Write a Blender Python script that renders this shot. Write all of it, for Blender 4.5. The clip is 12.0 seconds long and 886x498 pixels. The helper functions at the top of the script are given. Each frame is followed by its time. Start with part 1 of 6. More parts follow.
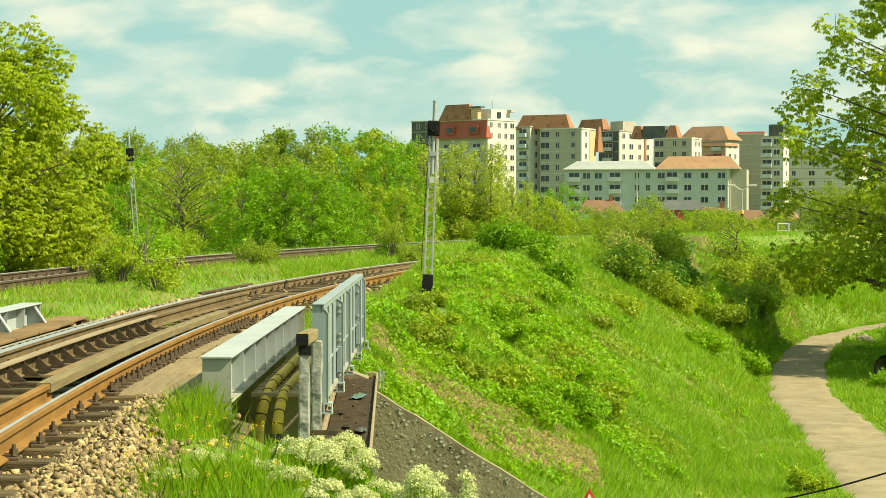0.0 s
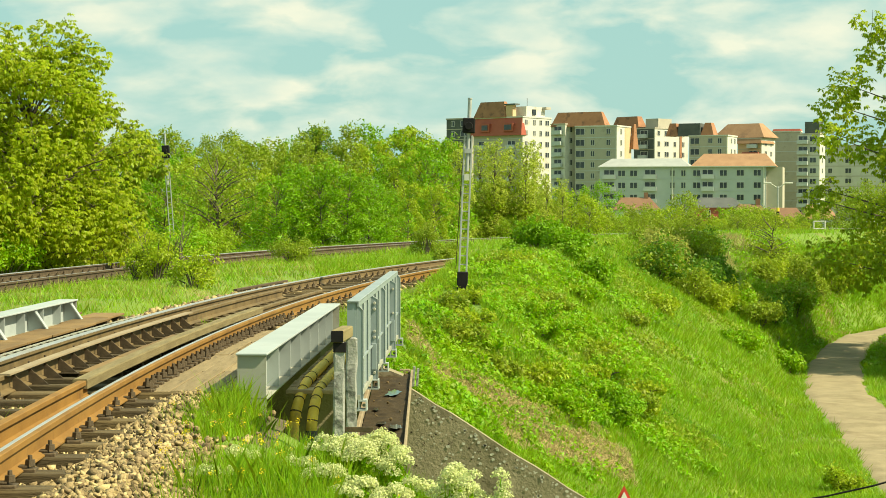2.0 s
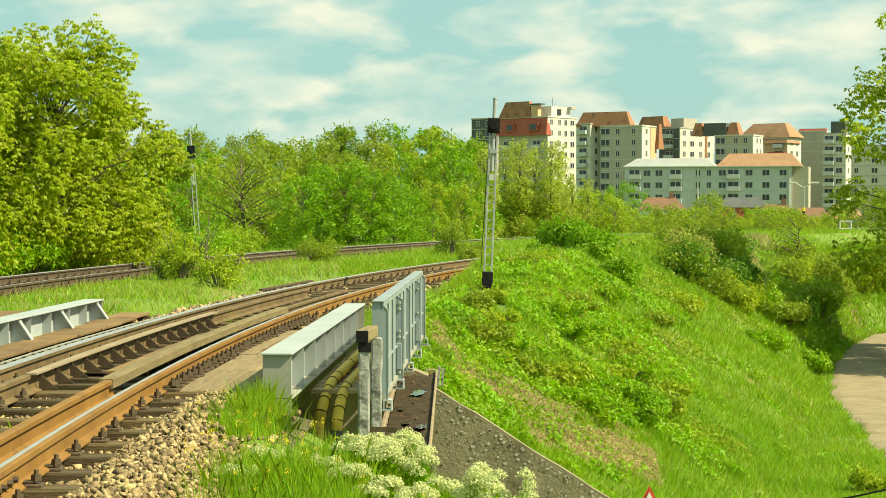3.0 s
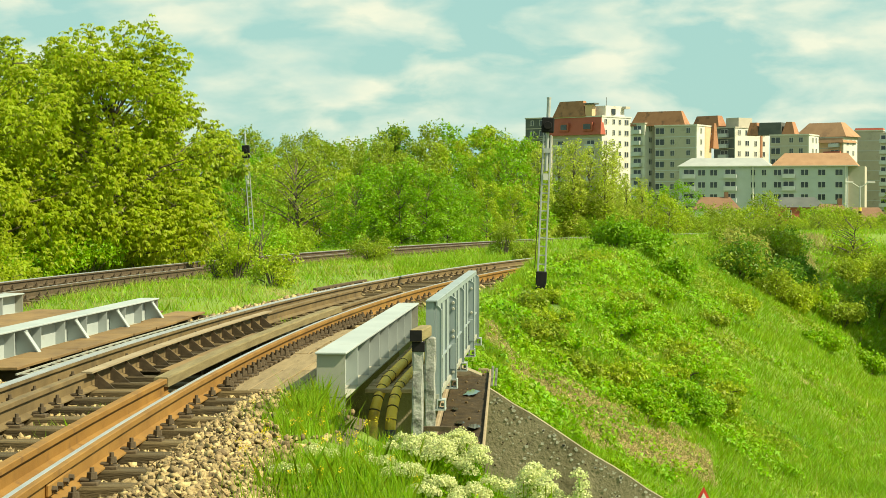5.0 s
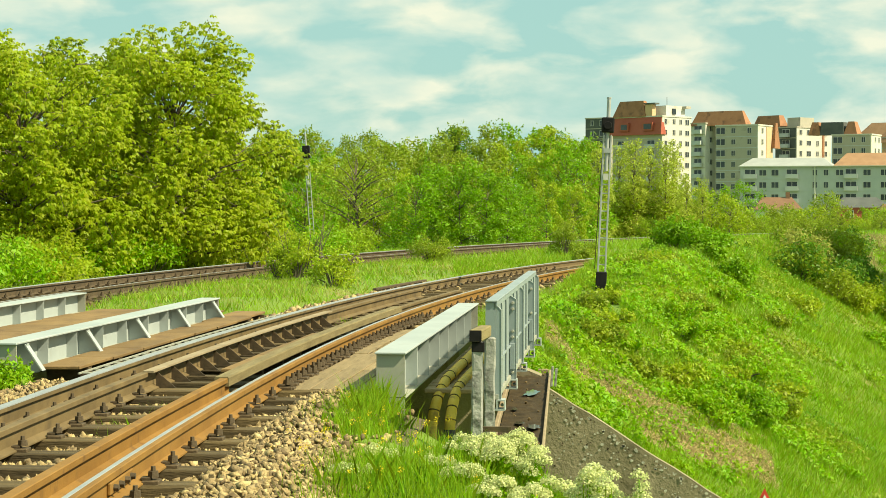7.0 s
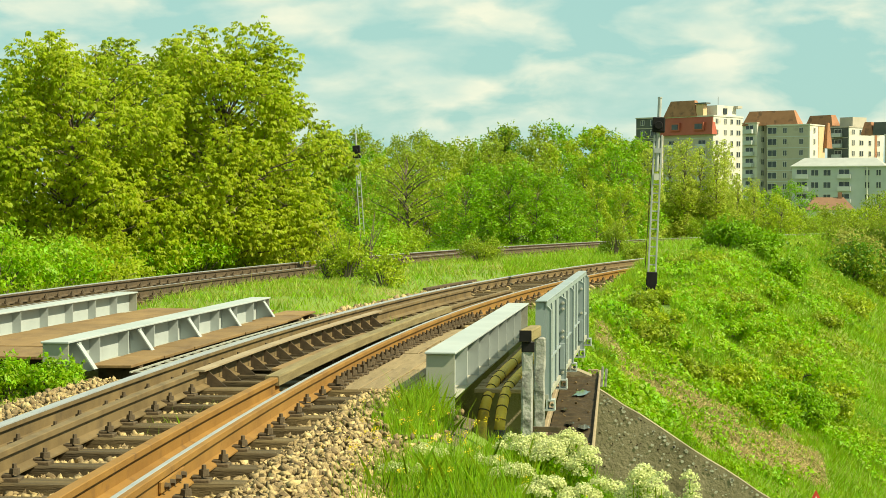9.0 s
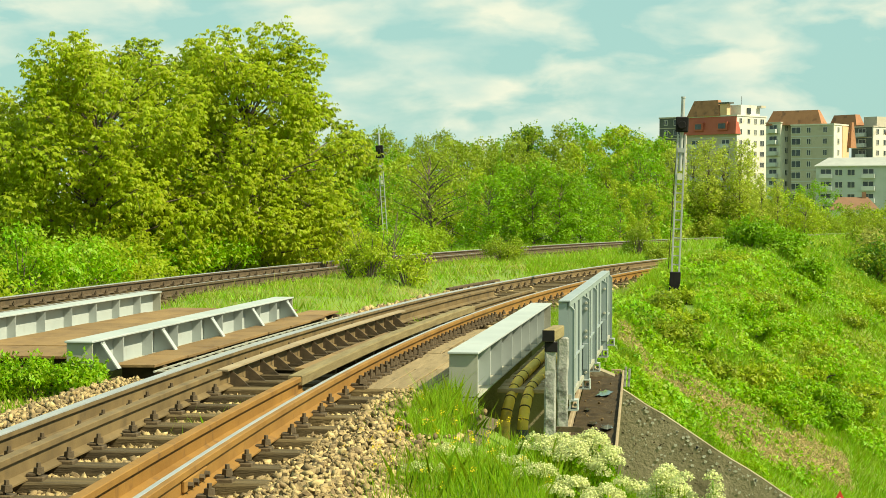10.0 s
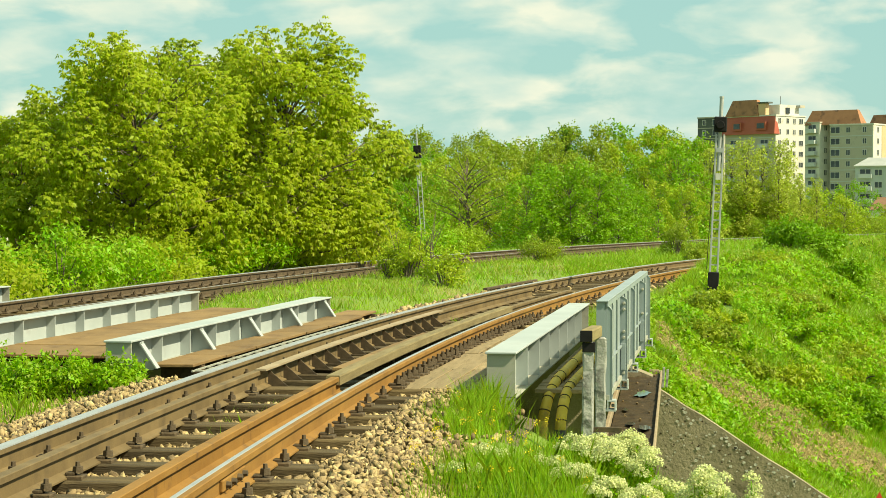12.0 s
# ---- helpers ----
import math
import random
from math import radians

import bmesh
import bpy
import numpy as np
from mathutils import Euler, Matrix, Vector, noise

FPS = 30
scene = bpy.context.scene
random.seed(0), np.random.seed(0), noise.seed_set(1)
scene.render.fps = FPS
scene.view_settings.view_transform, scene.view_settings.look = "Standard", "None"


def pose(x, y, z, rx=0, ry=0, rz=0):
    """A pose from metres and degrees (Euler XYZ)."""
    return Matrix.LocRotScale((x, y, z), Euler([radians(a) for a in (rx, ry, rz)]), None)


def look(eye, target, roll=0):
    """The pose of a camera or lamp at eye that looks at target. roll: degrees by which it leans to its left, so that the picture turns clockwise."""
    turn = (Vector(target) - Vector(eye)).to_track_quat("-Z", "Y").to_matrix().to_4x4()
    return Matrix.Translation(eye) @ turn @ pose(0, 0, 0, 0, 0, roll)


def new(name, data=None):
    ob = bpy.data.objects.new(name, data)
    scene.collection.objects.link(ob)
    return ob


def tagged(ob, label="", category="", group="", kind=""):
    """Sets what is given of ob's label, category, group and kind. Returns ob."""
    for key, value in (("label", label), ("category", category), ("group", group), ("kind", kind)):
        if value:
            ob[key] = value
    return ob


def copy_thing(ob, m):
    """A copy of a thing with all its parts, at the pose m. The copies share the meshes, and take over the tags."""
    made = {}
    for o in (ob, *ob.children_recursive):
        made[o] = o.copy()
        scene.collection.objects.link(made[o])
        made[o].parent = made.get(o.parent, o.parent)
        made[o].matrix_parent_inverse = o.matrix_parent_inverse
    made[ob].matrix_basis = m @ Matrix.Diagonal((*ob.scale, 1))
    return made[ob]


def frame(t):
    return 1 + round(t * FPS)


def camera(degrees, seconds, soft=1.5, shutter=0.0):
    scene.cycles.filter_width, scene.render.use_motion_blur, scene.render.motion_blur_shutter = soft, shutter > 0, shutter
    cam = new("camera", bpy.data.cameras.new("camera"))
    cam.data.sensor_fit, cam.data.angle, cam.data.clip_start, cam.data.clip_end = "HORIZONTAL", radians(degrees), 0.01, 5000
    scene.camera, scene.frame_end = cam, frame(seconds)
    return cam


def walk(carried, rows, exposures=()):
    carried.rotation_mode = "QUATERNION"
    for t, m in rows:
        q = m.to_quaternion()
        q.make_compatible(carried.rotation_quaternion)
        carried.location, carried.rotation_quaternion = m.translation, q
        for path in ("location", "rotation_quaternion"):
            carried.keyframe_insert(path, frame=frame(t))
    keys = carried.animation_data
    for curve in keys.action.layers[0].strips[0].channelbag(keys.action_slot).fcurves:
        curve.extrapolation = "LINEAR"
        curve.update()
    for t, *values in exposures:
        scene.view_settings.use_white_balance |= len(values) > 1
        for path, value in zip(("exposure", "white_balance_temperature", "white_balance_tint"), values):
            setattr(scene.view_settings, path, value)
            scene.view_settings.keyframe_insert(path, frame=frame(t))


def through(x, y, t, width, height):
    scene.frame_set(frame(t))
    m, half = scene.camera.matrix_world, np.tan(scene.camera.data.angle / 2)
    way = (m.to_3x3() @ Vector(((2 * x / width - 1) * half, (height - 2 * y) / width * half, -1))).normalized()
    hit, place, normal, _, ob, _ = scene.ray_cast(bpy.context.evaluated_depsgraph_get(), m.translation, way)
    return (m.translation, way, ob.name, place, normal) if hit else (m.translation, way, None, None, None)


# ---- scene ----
# camera on a tripod beside the track, panning slowly to its left
cam = camera(27.0, 12.0, soft=0.8)
EYE = 1.43
ROWS = [
    (0.0, -0.000, -1.140, 0.000),
    (0.5, 0.215, -1.163, -0.009),
    (1.0, 0.565, -1.191, -0.006),
    (1.5, 0.828, -1.207, -0.044),
    (2.0, 1.081, -1.223, -0.052),
    (2.5, 1.428, -1.225, -0.050),
    (3.0, 1.858, -1.226, -0.043),
    (5.0, 3.527, -1.239, -0.081),
    (5.5, 3.996, -1.239, -0.086),
    (6.0, 4.501, -1.239, -0.081),
    (6.5, 4.990, -1.237, -0.092),
    (7.0, 5.381, -1.236, -0.086),
    (9.0, 6.936, -1.243, -0.137),
    (9.5, 7.351, -1.246, -0.144),
    (10.0, 7.650, -1.250, -0.132),
    (10.5, 7.940, -1.250, -0.134),
    (11.0, 8.204, -1.249, -0.146),
    (11.5, 8.472, -1.250, -0.146),
    (12.0, 8.819, -1.250, -0.135),
]
walk(cam, [(t, pose(0, 0, EYE, 90 + pitch, roll, yaw)) for t, yaw, pitch, roll in ROWS],
     exposures=[(0.0, 0.78, 8000, 2), (12.0, 0.78, 8000, 2)])

# ---- light ----
SUN_DIR = Vector((0.86, -0.24, 0.94)).normalized()


def make_world():
    w = bpy.data.worlds.new("sky")
    scene.world = w
    w.use_nodes = True
    nt = w.node_tree
    nt.nodes.clear()
    N, L = nt.nodes.new, nt.links.new
    out = N("ShaderNodeOutputWorld")
    bg = N("ShaderNodeBackground")
    bg.inputs[1].default_value = 0.062
    sky = N("ShaderNodeTexSky")
    sky.sky_type = "NISHITA"
    sky.sun_disc = False
    sky.sun_elevation = math.asin(SUN_DIR.z)
    sky.sun_rotation = math.atan2(SUN_DIR.x, SUN_DIR.y)
    # cloud layer: flat bands seen at a low angle
    tc = N("ShaderNodeTexCoord")
    mp = N("ShaderNodeMapping")
    mp.inputs["Scale"].default_value = (3.9, 3.9, 10.0)
    mp.inputs["Location"].default_value = (0.7, 0.2, 0.35)
    L(tc.outputs["Generated"], mp.inputs[0])
    n1 = N("ShaderNodeTexNoise")
    n1.inputs["Scale"].default_value = 4.4
    n1.inputs["Detail"].default_value = 7
    n1.inputs["Roughness"].default_value = 0.5
    n1.inputs["Distortion"].default_value = 0.25
    L(mp.outputs[0], n1.inputs["Vector"])
    ramp = N("ShaderNodeValToRGB")
    ramp.color_ramp.elements[0].position = 0.41
    ramp.color_ramp.elements[0].color = (0, 0, 0, 1)
    ramp.color_ramp.elements[1].position = 0.585
    ramp.color_ramp.elements[1].color = (1, 1, 1, 1)
    L(n1.outputs["Fac"], ramp.inputs[0])
    n2 = N("ShaderNodeTexNoise")
    n2.inputs["Scale"].default_value = 5.0
    n2.inputs["Detail"].default_value = 6
    L(mp.outputs[0], n2.inputs["Vector"])
    ramp2 = N("ShaderNodeValToRGB")
    ramp2.color_ramp.elements[0].position = 0.35
    ramp2.color_ramp.elements[0].color = (4.8, 7.2, 7.7, 1)
    ramp2.color_ramp.elements[1].position = 0.68
    ramp2.color_ramp.elements[1].color = (8.1, 8.9, 8.5, 1)
    L(n2.outputs["Fac"], ramp2.inputs[0])
    tint = N("ShaderNodeMix")
    tint.data_type = "RGBA"
    tint.inputs[0].default_value = 0.8
    tint.inputs[7].default_value = (3.5, 6.9, 7.7, 1)
    L(sky.outputs[0], tint.inputs[6])
    mix = N("ShaderNodeMix")
    mix.data_type = "RGBA"
    L(ramp.outputs[0], mix.inputs[0])
    L(tint.outputs[2], mix.inputs[6])
    L(ramp2.outputs[0], mix.inputs[7])
    L(mix.outputs[2], bg.inputs[0])
    L(bg.outputs[0], out.inputs[0])


make_world()
sun = new("sun", bpy.data.lights.new("sun", "SUN"))
sun.data.energy, sun.data.angle, sun.data.color = 5.0, radians(0.7), (1.0, 0.94, 0.80)
sun.matrix_world = look(SUN_DIR * 100, (0, 0, 0))

# ---- materials ----
def mat(name, c1, c2, scale=6.0, rough=0.8, metal=0.0, bump=0.2, bscale=40.0, spot=None, spot_scale=3.0, spot_lo=0.55, spot_hi=0.7,
        island=0.0, obrand=0.0, translucent=0.0, stretch=(1, 1, 1), spec=0.5, hue=0.0):
    """Two-scale noise colour, an optional second layer of spots or stains, and a fine bump."""
    m = bpy.data.materials.new(name)
    m.use_nodes = True
    nt = m.node_tree
    nt.nodes.clear()
    N, L = nt.nodes.new, nt.links.new
    out = N("ShaderNodeOutputMaterial")
    p = N("ShaderNodeBsdfPrincipled")
    p.inputs["Roughness"].default_value = rough
    p.inputs["Metallic"].default_value = metal
    p.inputs["Specular IOR Level"].default_value = spec
    tc = N("ShaderNodeTexCoord")
    mp = N("ShaderNodeMapping")
    mp.inputs["Scale"].default_value = stretch
    L(tc.outputs["Object"], mp.inputs[0])

    def noise_tex(s, d=5):
        n = N("ShaderNodeTexNoise")
        n.inputs["Scale"].default_value = s
        n.inputs["Detail"].default_value = d
        n.inputs["Roughness"].default_value = 0.6
        L(mp.outputs[0], n.inputs["Vector"])
        return n.outputs["Fac"]

    def ramp(sock, lo, hi):
        r = N("ShaderNodeMapRange")
        r.inputs["From Min"].default_value = lo
        r.inputs["From Max"].default_value = hi
        L(sock, r.inputs[0])
        return r.outputs[0]

    def mix(fac, a, b):
        x = N("ShaderNodeMix")
        x.data_type = "RGBA"
        L(fac, x.inputs[0])
        for sock, v in ((x.inputs[6], a), (x.inputs[7], b)):
            if isinstance(v, tuple):
                sock.default_value = (*v, 1)
            else:
                L(v, sock)
        return x.outputs[2]

    col = mix(ramp(noise_tex(scale), 0.32, 0.68), c1, c2)
    if spot:
        col = mix(ramp(noise_tex(spot_scale, 8), spot_lo, spot_hi), col, spot)
    rnd = None
    if island:
        g = N("ShaderNodeNewGeometry")
        rnd, amount = g.outputs["Random Per Island"], island
    elif obrand:
        g = N("ShaderNodeObjectInfo")
        rnd, amount = g.outputs["Random"], obrand
    if rnd:
        hsv = N("ShaderNodeHueSaturation")
        r = N("ShaderNodeMapRange")
        r.inputs["To Min"].default_value = 1 - amount
        r.inputs["To Max"].default_value = 1 + amount
        L(rnd, r.inputs[0])
        L(r.outputs[0], hsv.inputs["Value"])
        if hue:
            r2 = N("ShaderNodeMapRange")
            r2.inputs["To Min"].default_value = 0.5 - hue
            r2.inputs["To Max"].default_value = 0.5 + hue
            L(rnd, r2.inputs[0])
            L(r2.outputs[0], hsv.inputs["Hue"])
        L(col, hsv.inputs["Color"])
        col = hsv.outputs[0]
    L(col, p.inputs["Base Color"])
    if bump:
        b = N("ShaderNodeBump")
        b.inputs["Strength"].default_value = bump
        b.inputs["Distance"].default_value = 0.02
        L(noise_tex(bscale, 6), b.inputs["Height"])
        L(b.outputs[0], p.inputs["Normal"])
    sh = p.outputs[0]
    if translucent:
        t = N("ShaderNodeBsdfTranslucent")
        L(col, t.inputs[0])
        ms = N("ShaderNodeMixShader")
        ms.inputs[0].default_value = translucent
        L(p.outputs[0], ms.inputs[1])
        L(t.outputs[0], ms.inputs[2])
        sh = ms.outputs[0]
    L(sh, out.inputs[0])
    return m


def leaf_mat(name, c1, c2, hue=0.02, island=0.30, through=0.48):
    return mat(name, c1, c2, scale=0.8, rough=0.5, bump=0, island=island, translucent=through, spec=0.3, hue=hue)


M = {
    "soil": mat("meadow_ground", (0.095, 0.17, 0.017), (0.145, 0.22, 0.025), 0.9, 0.95, bump=0.6, bscale=14, spot=(0.20, 0.16, 0.06), spot_scale=0.5, spot_lo=0.56, spot_hi=0.68),
    "stone_single": mat("loose_ballast_stone", (0.14, 0.095, 0.038), (0.41, 0.305, 0.155), 3, 0.9, bump=0.5, bscale=9, obrand=0.6),
    "scree": mat("loose_soil", (0.24, 0.18, 0.075), (0.36, 0.28, 0.125), 3, 0.95, bump=0.8, bscale=18, island=0.4),
    "path": mat("dirt_path", (0.20, 0.162, 0.09), (0.285, 0.23, 0.135), 1.6, 0.95, bump=0.6, bscale=9, spot=(0.17, 0.13, 0.07), spot_scale=1.1, spot_lo=0.52, spot_hi=0.72),
    "grass": leaf_mat("grass_blades", (0.18, 0.35, 0.016), (0.28, 0.43, 0.026)),
    "grass_dry": leaf_mat("grass_yellowed", (0.30, 0.35, 0.06), (0.38, 0.38, 0.09)),
    "straw": leaf_mat("withered_straw", (0.36, 0.31, 0.13), (0.45, 0.38, 0.17), hue=0.01),
    "leaf_spring": leaf_mat("pale_spring_leaves", (0.23, 0.37, 0.02), (0.31, 0.42, 0.03), hue=0.012),
    "leaf_walnut": leaf_mat("walnut_leaves", (0.32, 0.43, 0.026), (0.42, 0.50, 0.04), hue=0.012, island=0.22, through=0.62),
    "leaf_bright": leaf_mat("bright_leaves", (0.18, 0.38, 0.012), (0.28, 0.45, 0.02)),
    "leaf_olive": leaf_mat("olive_leaves", (0.205, 0.305, 0.022), (0.295, 0.37, 0.03), hue=0.014),
    "leaf_mid": leaf_mat("deep_green_leaves", (0.15, 0.33, 0.012), (0.23, 0.41, 0.018), hue=0.012),
    "leaf_pale": leaf_mat("pale_poplar_leaves", (0.36, 0.45, 0.05), (0.45, 0.51, 0.08), hue=0.01),
    "leaf_dark": leaf_mat("dark_leaves", (0.09, 0.22, 0.014), (0.14, 0.28, 0.02)),
    "leaf_yellow": leaf_mat("yellow_green_leaves", (0.28, 0.40, 0.022), (0.36, 0.44, 0.03), hue=0.012),
    "bark": mat("bark", (0.07, 0.055, 0.04), (0.15, 0.12, 0.09), 12, 0.95, bump=0.8, bscale=30, stretch=(1, 1, 0.25)),
    "petal": leaf_mat("cream_white_blossom", (0.56, 0.60, 0.26), (0.68, 0.71, 0.40), hue=0.01),
    "petal_yellow": leaf_mat("yellow_blossom", (0.75, 0.55, 0.03), (0.8, 0.62, 0.05), hue=0.01),
    "rust": mat("rusty_steel", (0.18, 0.088, 0.015), (0.265, 0.140, 0.029), 2, 0.75, 0.1, 0.2, 60, spot=(0.10, 0.05, 0.018), spot_scale=5.0, spot_lo=0.58, spot_hi=0.75),
    "rust_mid": mat("brown_rusty_steel", (0.105, 0.072, 0.029), (0.18, 0.126, 0.054), 3, 0.75, 0.1, 0.15, 60, spot=(0.075, 0.052, 0.025), spot_scale=2.0),
    "plank_pale": mat("pale_worn_plank", (0.22, 0.17, 0.10), (0.30, 0.24, 0.15), 3, 0.85, bump=0.3, bscale=25),
    "rust_dark": mat("dark_rusty_steel", (0.05, 0.037, 0.020), (0.105, 0.072, 0.036), 8, 0.8, 0.1, 0.3, 50),
    "rail_top": mat("worn_rail_head", (0.27, 0.30, 0.315), (0.34, 0.37, 0.38), 5, 0.5, 0.3, 0.02, 80, spot=(0.30, 0.26, 0.19), spot_scale=1.3, spot_lo=0.55, spot_hi=0.75, stretch=(3, 0.6, 3)),
    "sleeper": mat("weathered_sleeper_wood", (0.054, 0.037, 0.014), (0.145, 0.104, 0.042), 3, 0.9, bump=0.7, bscale=30, stretch=(0.5, 6, 6), obrand=0.35),
    "plank": mat("weathered_plank", (0.14, 0.108, 0.045), (0.23, 0.185, 0.085), 3, 0.85, bump=0.4, bscale=25, stretch=(6, 0.6, 6), obrand=0.15),
    "plank_deck": mat("walkway_plank", (0.19, 0.14, 0.065), (0.28, 0.21, 0.11), 3, 0.85, bump=0.5, bscale=25, stretch=(6, 0.6, 6), spot=(0.11, 0.08, 0.042), spot_scale=2.5, obrand=0.2),
    # lighter than the walkway planks, in place of light bounced between girder and parapet
    "plank_walk": mat("plank_lightened_for_bounce", (0.30, 0.22, 0.11), (0.40, 0.31, 0.17), 3, 0.85, bump=0.5, bscale=25, stretch=(0.6, 6, 6), spot=(0.16, 0.11, 0.055), spot_scale=3.5, obrand=0.25),
    "deck": mat("rusty_deck_plate", (0.155, 0.094, 0.033), (0.225, 0.142, 0.054), 2.2, 0.85, bump=0.4, bscale=22, spot=(0.10, 0.055, 0.022), spot_scale=4.0, spot_lo=0.5, spot_hi=0.75, obrand=0.16, stretch=(1, 0.35, 1)),
    "stone": mat("ballast_stone", (0.145, 0.10, 0.040), (0.43, 0.325, 0.165), 14, 0.9, bump=0.5, bscale=60, island=0.55, hue=0.008),
    "bed": mat("ballast_bed", (0.075, 0.056, 0.034), (0.13, 0.10, 0.062), 14, 0.95, bump=1.0, bscale=30),
    "steel": mat("pale_grey_painted_steel", (0.29, 0.335, 0.33), (0.35, 0.395, 0.385), 1.5, 0.55, bump=0.05, bscale=60, spot=(0.25, 0.26, 0.24), spot_scale=3.5, spot_lo=0.6, spot_hi=0.85),
    "steel_blue": mat("blue_grey_painted_steel", (0.20, 0.25, 0.26), (0.245, 0.295, 0.305), 1.5, 0.5, bump=0.05, bscale=60, spot=(0.12, 0.13, 0.12), spot_scale=3.5, spot_lo=0.6, spot_hi=0.85),
    "steel_end": mat("weathered_painted_steel", (0.27, 0.28, 0.23), (0.33, 0.33, 0.27), 2, 0.6, bump=0.08, bscale=40, spot=(0.2, 0.2, 0.155), spot_scale=3),
    "zinc": mat("galvanised_steel", (0.32, 0.34, 0.34), (0.43, 0.445, 0.44), 4, 0.5, 0.2, 0.1, 40, spot=(0.24, 0.22, 0.19), spot_scale=3, spot_lo=0.6, spot_hi=0.75),
    "black": mat("black_paint", (0.009, 0.009, 0.010), (0.018, 0.017, 0.017), 5, 0.85, bump=0.1, spec=0.15),
    "concrete": mat("weathered_concrete", (0.20, 0.172, 0.105), (0.29, 0.252, 0.165), 1.6, 0.92, bump=0.6, bscale=22, spot=(0.11, 0.092, 0.053), spot_scale=1.7, spot_lo=0.5, spot_hi=0.72),
    "post_white": mat("flaking_white_concrete", (0.24, 0.25, 0.235), (0.36, 0.36, 0.33), 9, 0.9, bump=0.6, bscale=25, spot=(0.10, 0.10, 0.088), spot_scale=7, spot_lo=0.5, spot_hi=0.62),
    # yellow raised to make up for bounced light missing behind the parapet
    "pipe": mat("yellow_pipe_wrap", (0.72, 0.48, 0.05), (0.80, 0.58, 0.10), 4, 0.7, bump=0.4, bscale=14, spot=(0.28, 0.19, 0.07), spot_scale=5),
    "pipe_dark": mat("black_pipe_wrap", (0.025, 0.022, 0.02), (0.05, 0.04, 0.03), 8, 0.6, bump=0.3),
    "mud": mat("wet_dark_mud", (0.022, 0.015, 0.006), (0.06, 0.04, 0.016), 5, 0.8, bump=0.8, bscale=14, spot=(0.16, 0.115, 0.065), spot_scale=9, spot_lo=0.62, spot_hi=0.68, spec=0.3),
    "lichen": mat("pale_lichen", (0.42, 0.41, 0.33), (0.52, 0.51, 0.43), 30, 0.95, bump=0.4),
    "water": mat("standing_water", (0.05, 0.05, 0.045), (0.07, 0.07, 0.06), 3, 0.06, bump=0),
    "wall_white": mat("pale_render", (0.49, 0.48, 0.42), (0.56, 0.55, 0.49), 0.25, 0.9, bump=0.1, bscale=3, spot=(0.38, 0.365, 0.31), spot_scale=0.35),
    # also on block fronts turned from the sun, their shade held in the grey
    "wall_grey": mat("grey_panel_and_shaded_front", (0.36, 0.33, 0.265), (0.43, 0.395, 0.325), 0.3, 0.9, bump=0.1, bscale=3, spot=(0.24, 0.225, 0.185), spot_scale=0.3),
    "wall_blue": mat("grey_blue_panel", (0.40, 0.43, 0.43), (0.47, 0.50, 0.49), 0.3, 0.9, bump=0.1, bscale=3),
    "wall_peach": mat("peach_render", (0.52, 0.34, 0.20), (0.58, 0.39, 0.24), 0.3, 0.9, bump=0.1, bscale=3),
    "wall_dark": mat("dark_panel_and_loggia_shade", (0.06, 0.07, 0.065), (0.10, 0.11, 0.10), 0.4, 0.8, bump=0.1, bscale=3),
    "roof_brown": mat("brown_tile_roof", (0.25, 0.115, 0.057), (0.33, 0.155, 0.078), 0.6, 0.85, bump=0.3, bscale=5, spot=(0.10, 0.05, 0.03), spot_scale=0.5),
    "roof_old": mat("old_brown_tile_roof", (0.15, 0.08, 0.045), (0.21, 0.115, 0.065), 0.6, 0.9, bump=0.3, bscale=5, spot=(0.10, 0.06, 0.035), spot_scale=0.6),
    "roof_red": mat("red_sheet_roof", (0.32, 0.07, 0.04), (0.37, 0.09, 0.055), 0.5, 0.7, bump=0.1, bscale=5),
    "roof_orange": mat("orange_tile_roof", (0.27, 0.15, 0.078), (0.34, 0.195, 0.105), 0.5, 0.85, bump=0.3, bscale=5, spot=(0.2, 0.115, 0.065), spot_scale=0.4),
    "roof_grey": mat("grey_sheet_roof", (0.27, 0.29, 0.275), (0.33, 0.35, 0.33), 0.5, 0.7, bump=0.1, bscale=5),
    "window": mat("window_glass_dark", (0.02, 0.03, 0.035), (0.05, 0.06, 0.065), 0.5, 0.12, bump=0, obrand=0.3),
    "frame": mat("window_frame_white", (0.48, 0.48, 0.43), (0.55, 0.55, 0.50), 3, 0.6, bump=0),
    "sign_red": mat("sign_red", (0.55, 0.04, 0.03), (0.62, 0.06, 0.04), 3, 0.5, bump=0),
    "sign_white": mat("sign_white", (0.75, 0.75, 0.72), (0.8, 0.8, 0.77), 3, 0.5, bump=0),
    "post_yellow": mat("post_yellow", (0.75, 0.55, 0.05), (0.8, 0.6, 0.08), 3, 0.6, bump=0),
}

# ---- mesh tools ----
def obj(name, bm, material, parent=None, label="", smooth=False):
    me = bpy.data.meshes.new(name)
    bm.to_mesh(me)
    bm.free()
    me.materials.append(M[material])
    if smooth:
        me.polygons.foreach_set("use_smooth", [True] * len(me.polygons))
    ob = new(name, me)
    if parent:
        ob.parent = parent
    if label:
        ob["label"] = label
    return ob


part = obj


def empty(name, place, label, category, group="", rz=0.0):
    ob = new(name)
    ob.matrix_basis = pose(*place, 0, 0, rz)
    return tagged(ob, label, category, group)


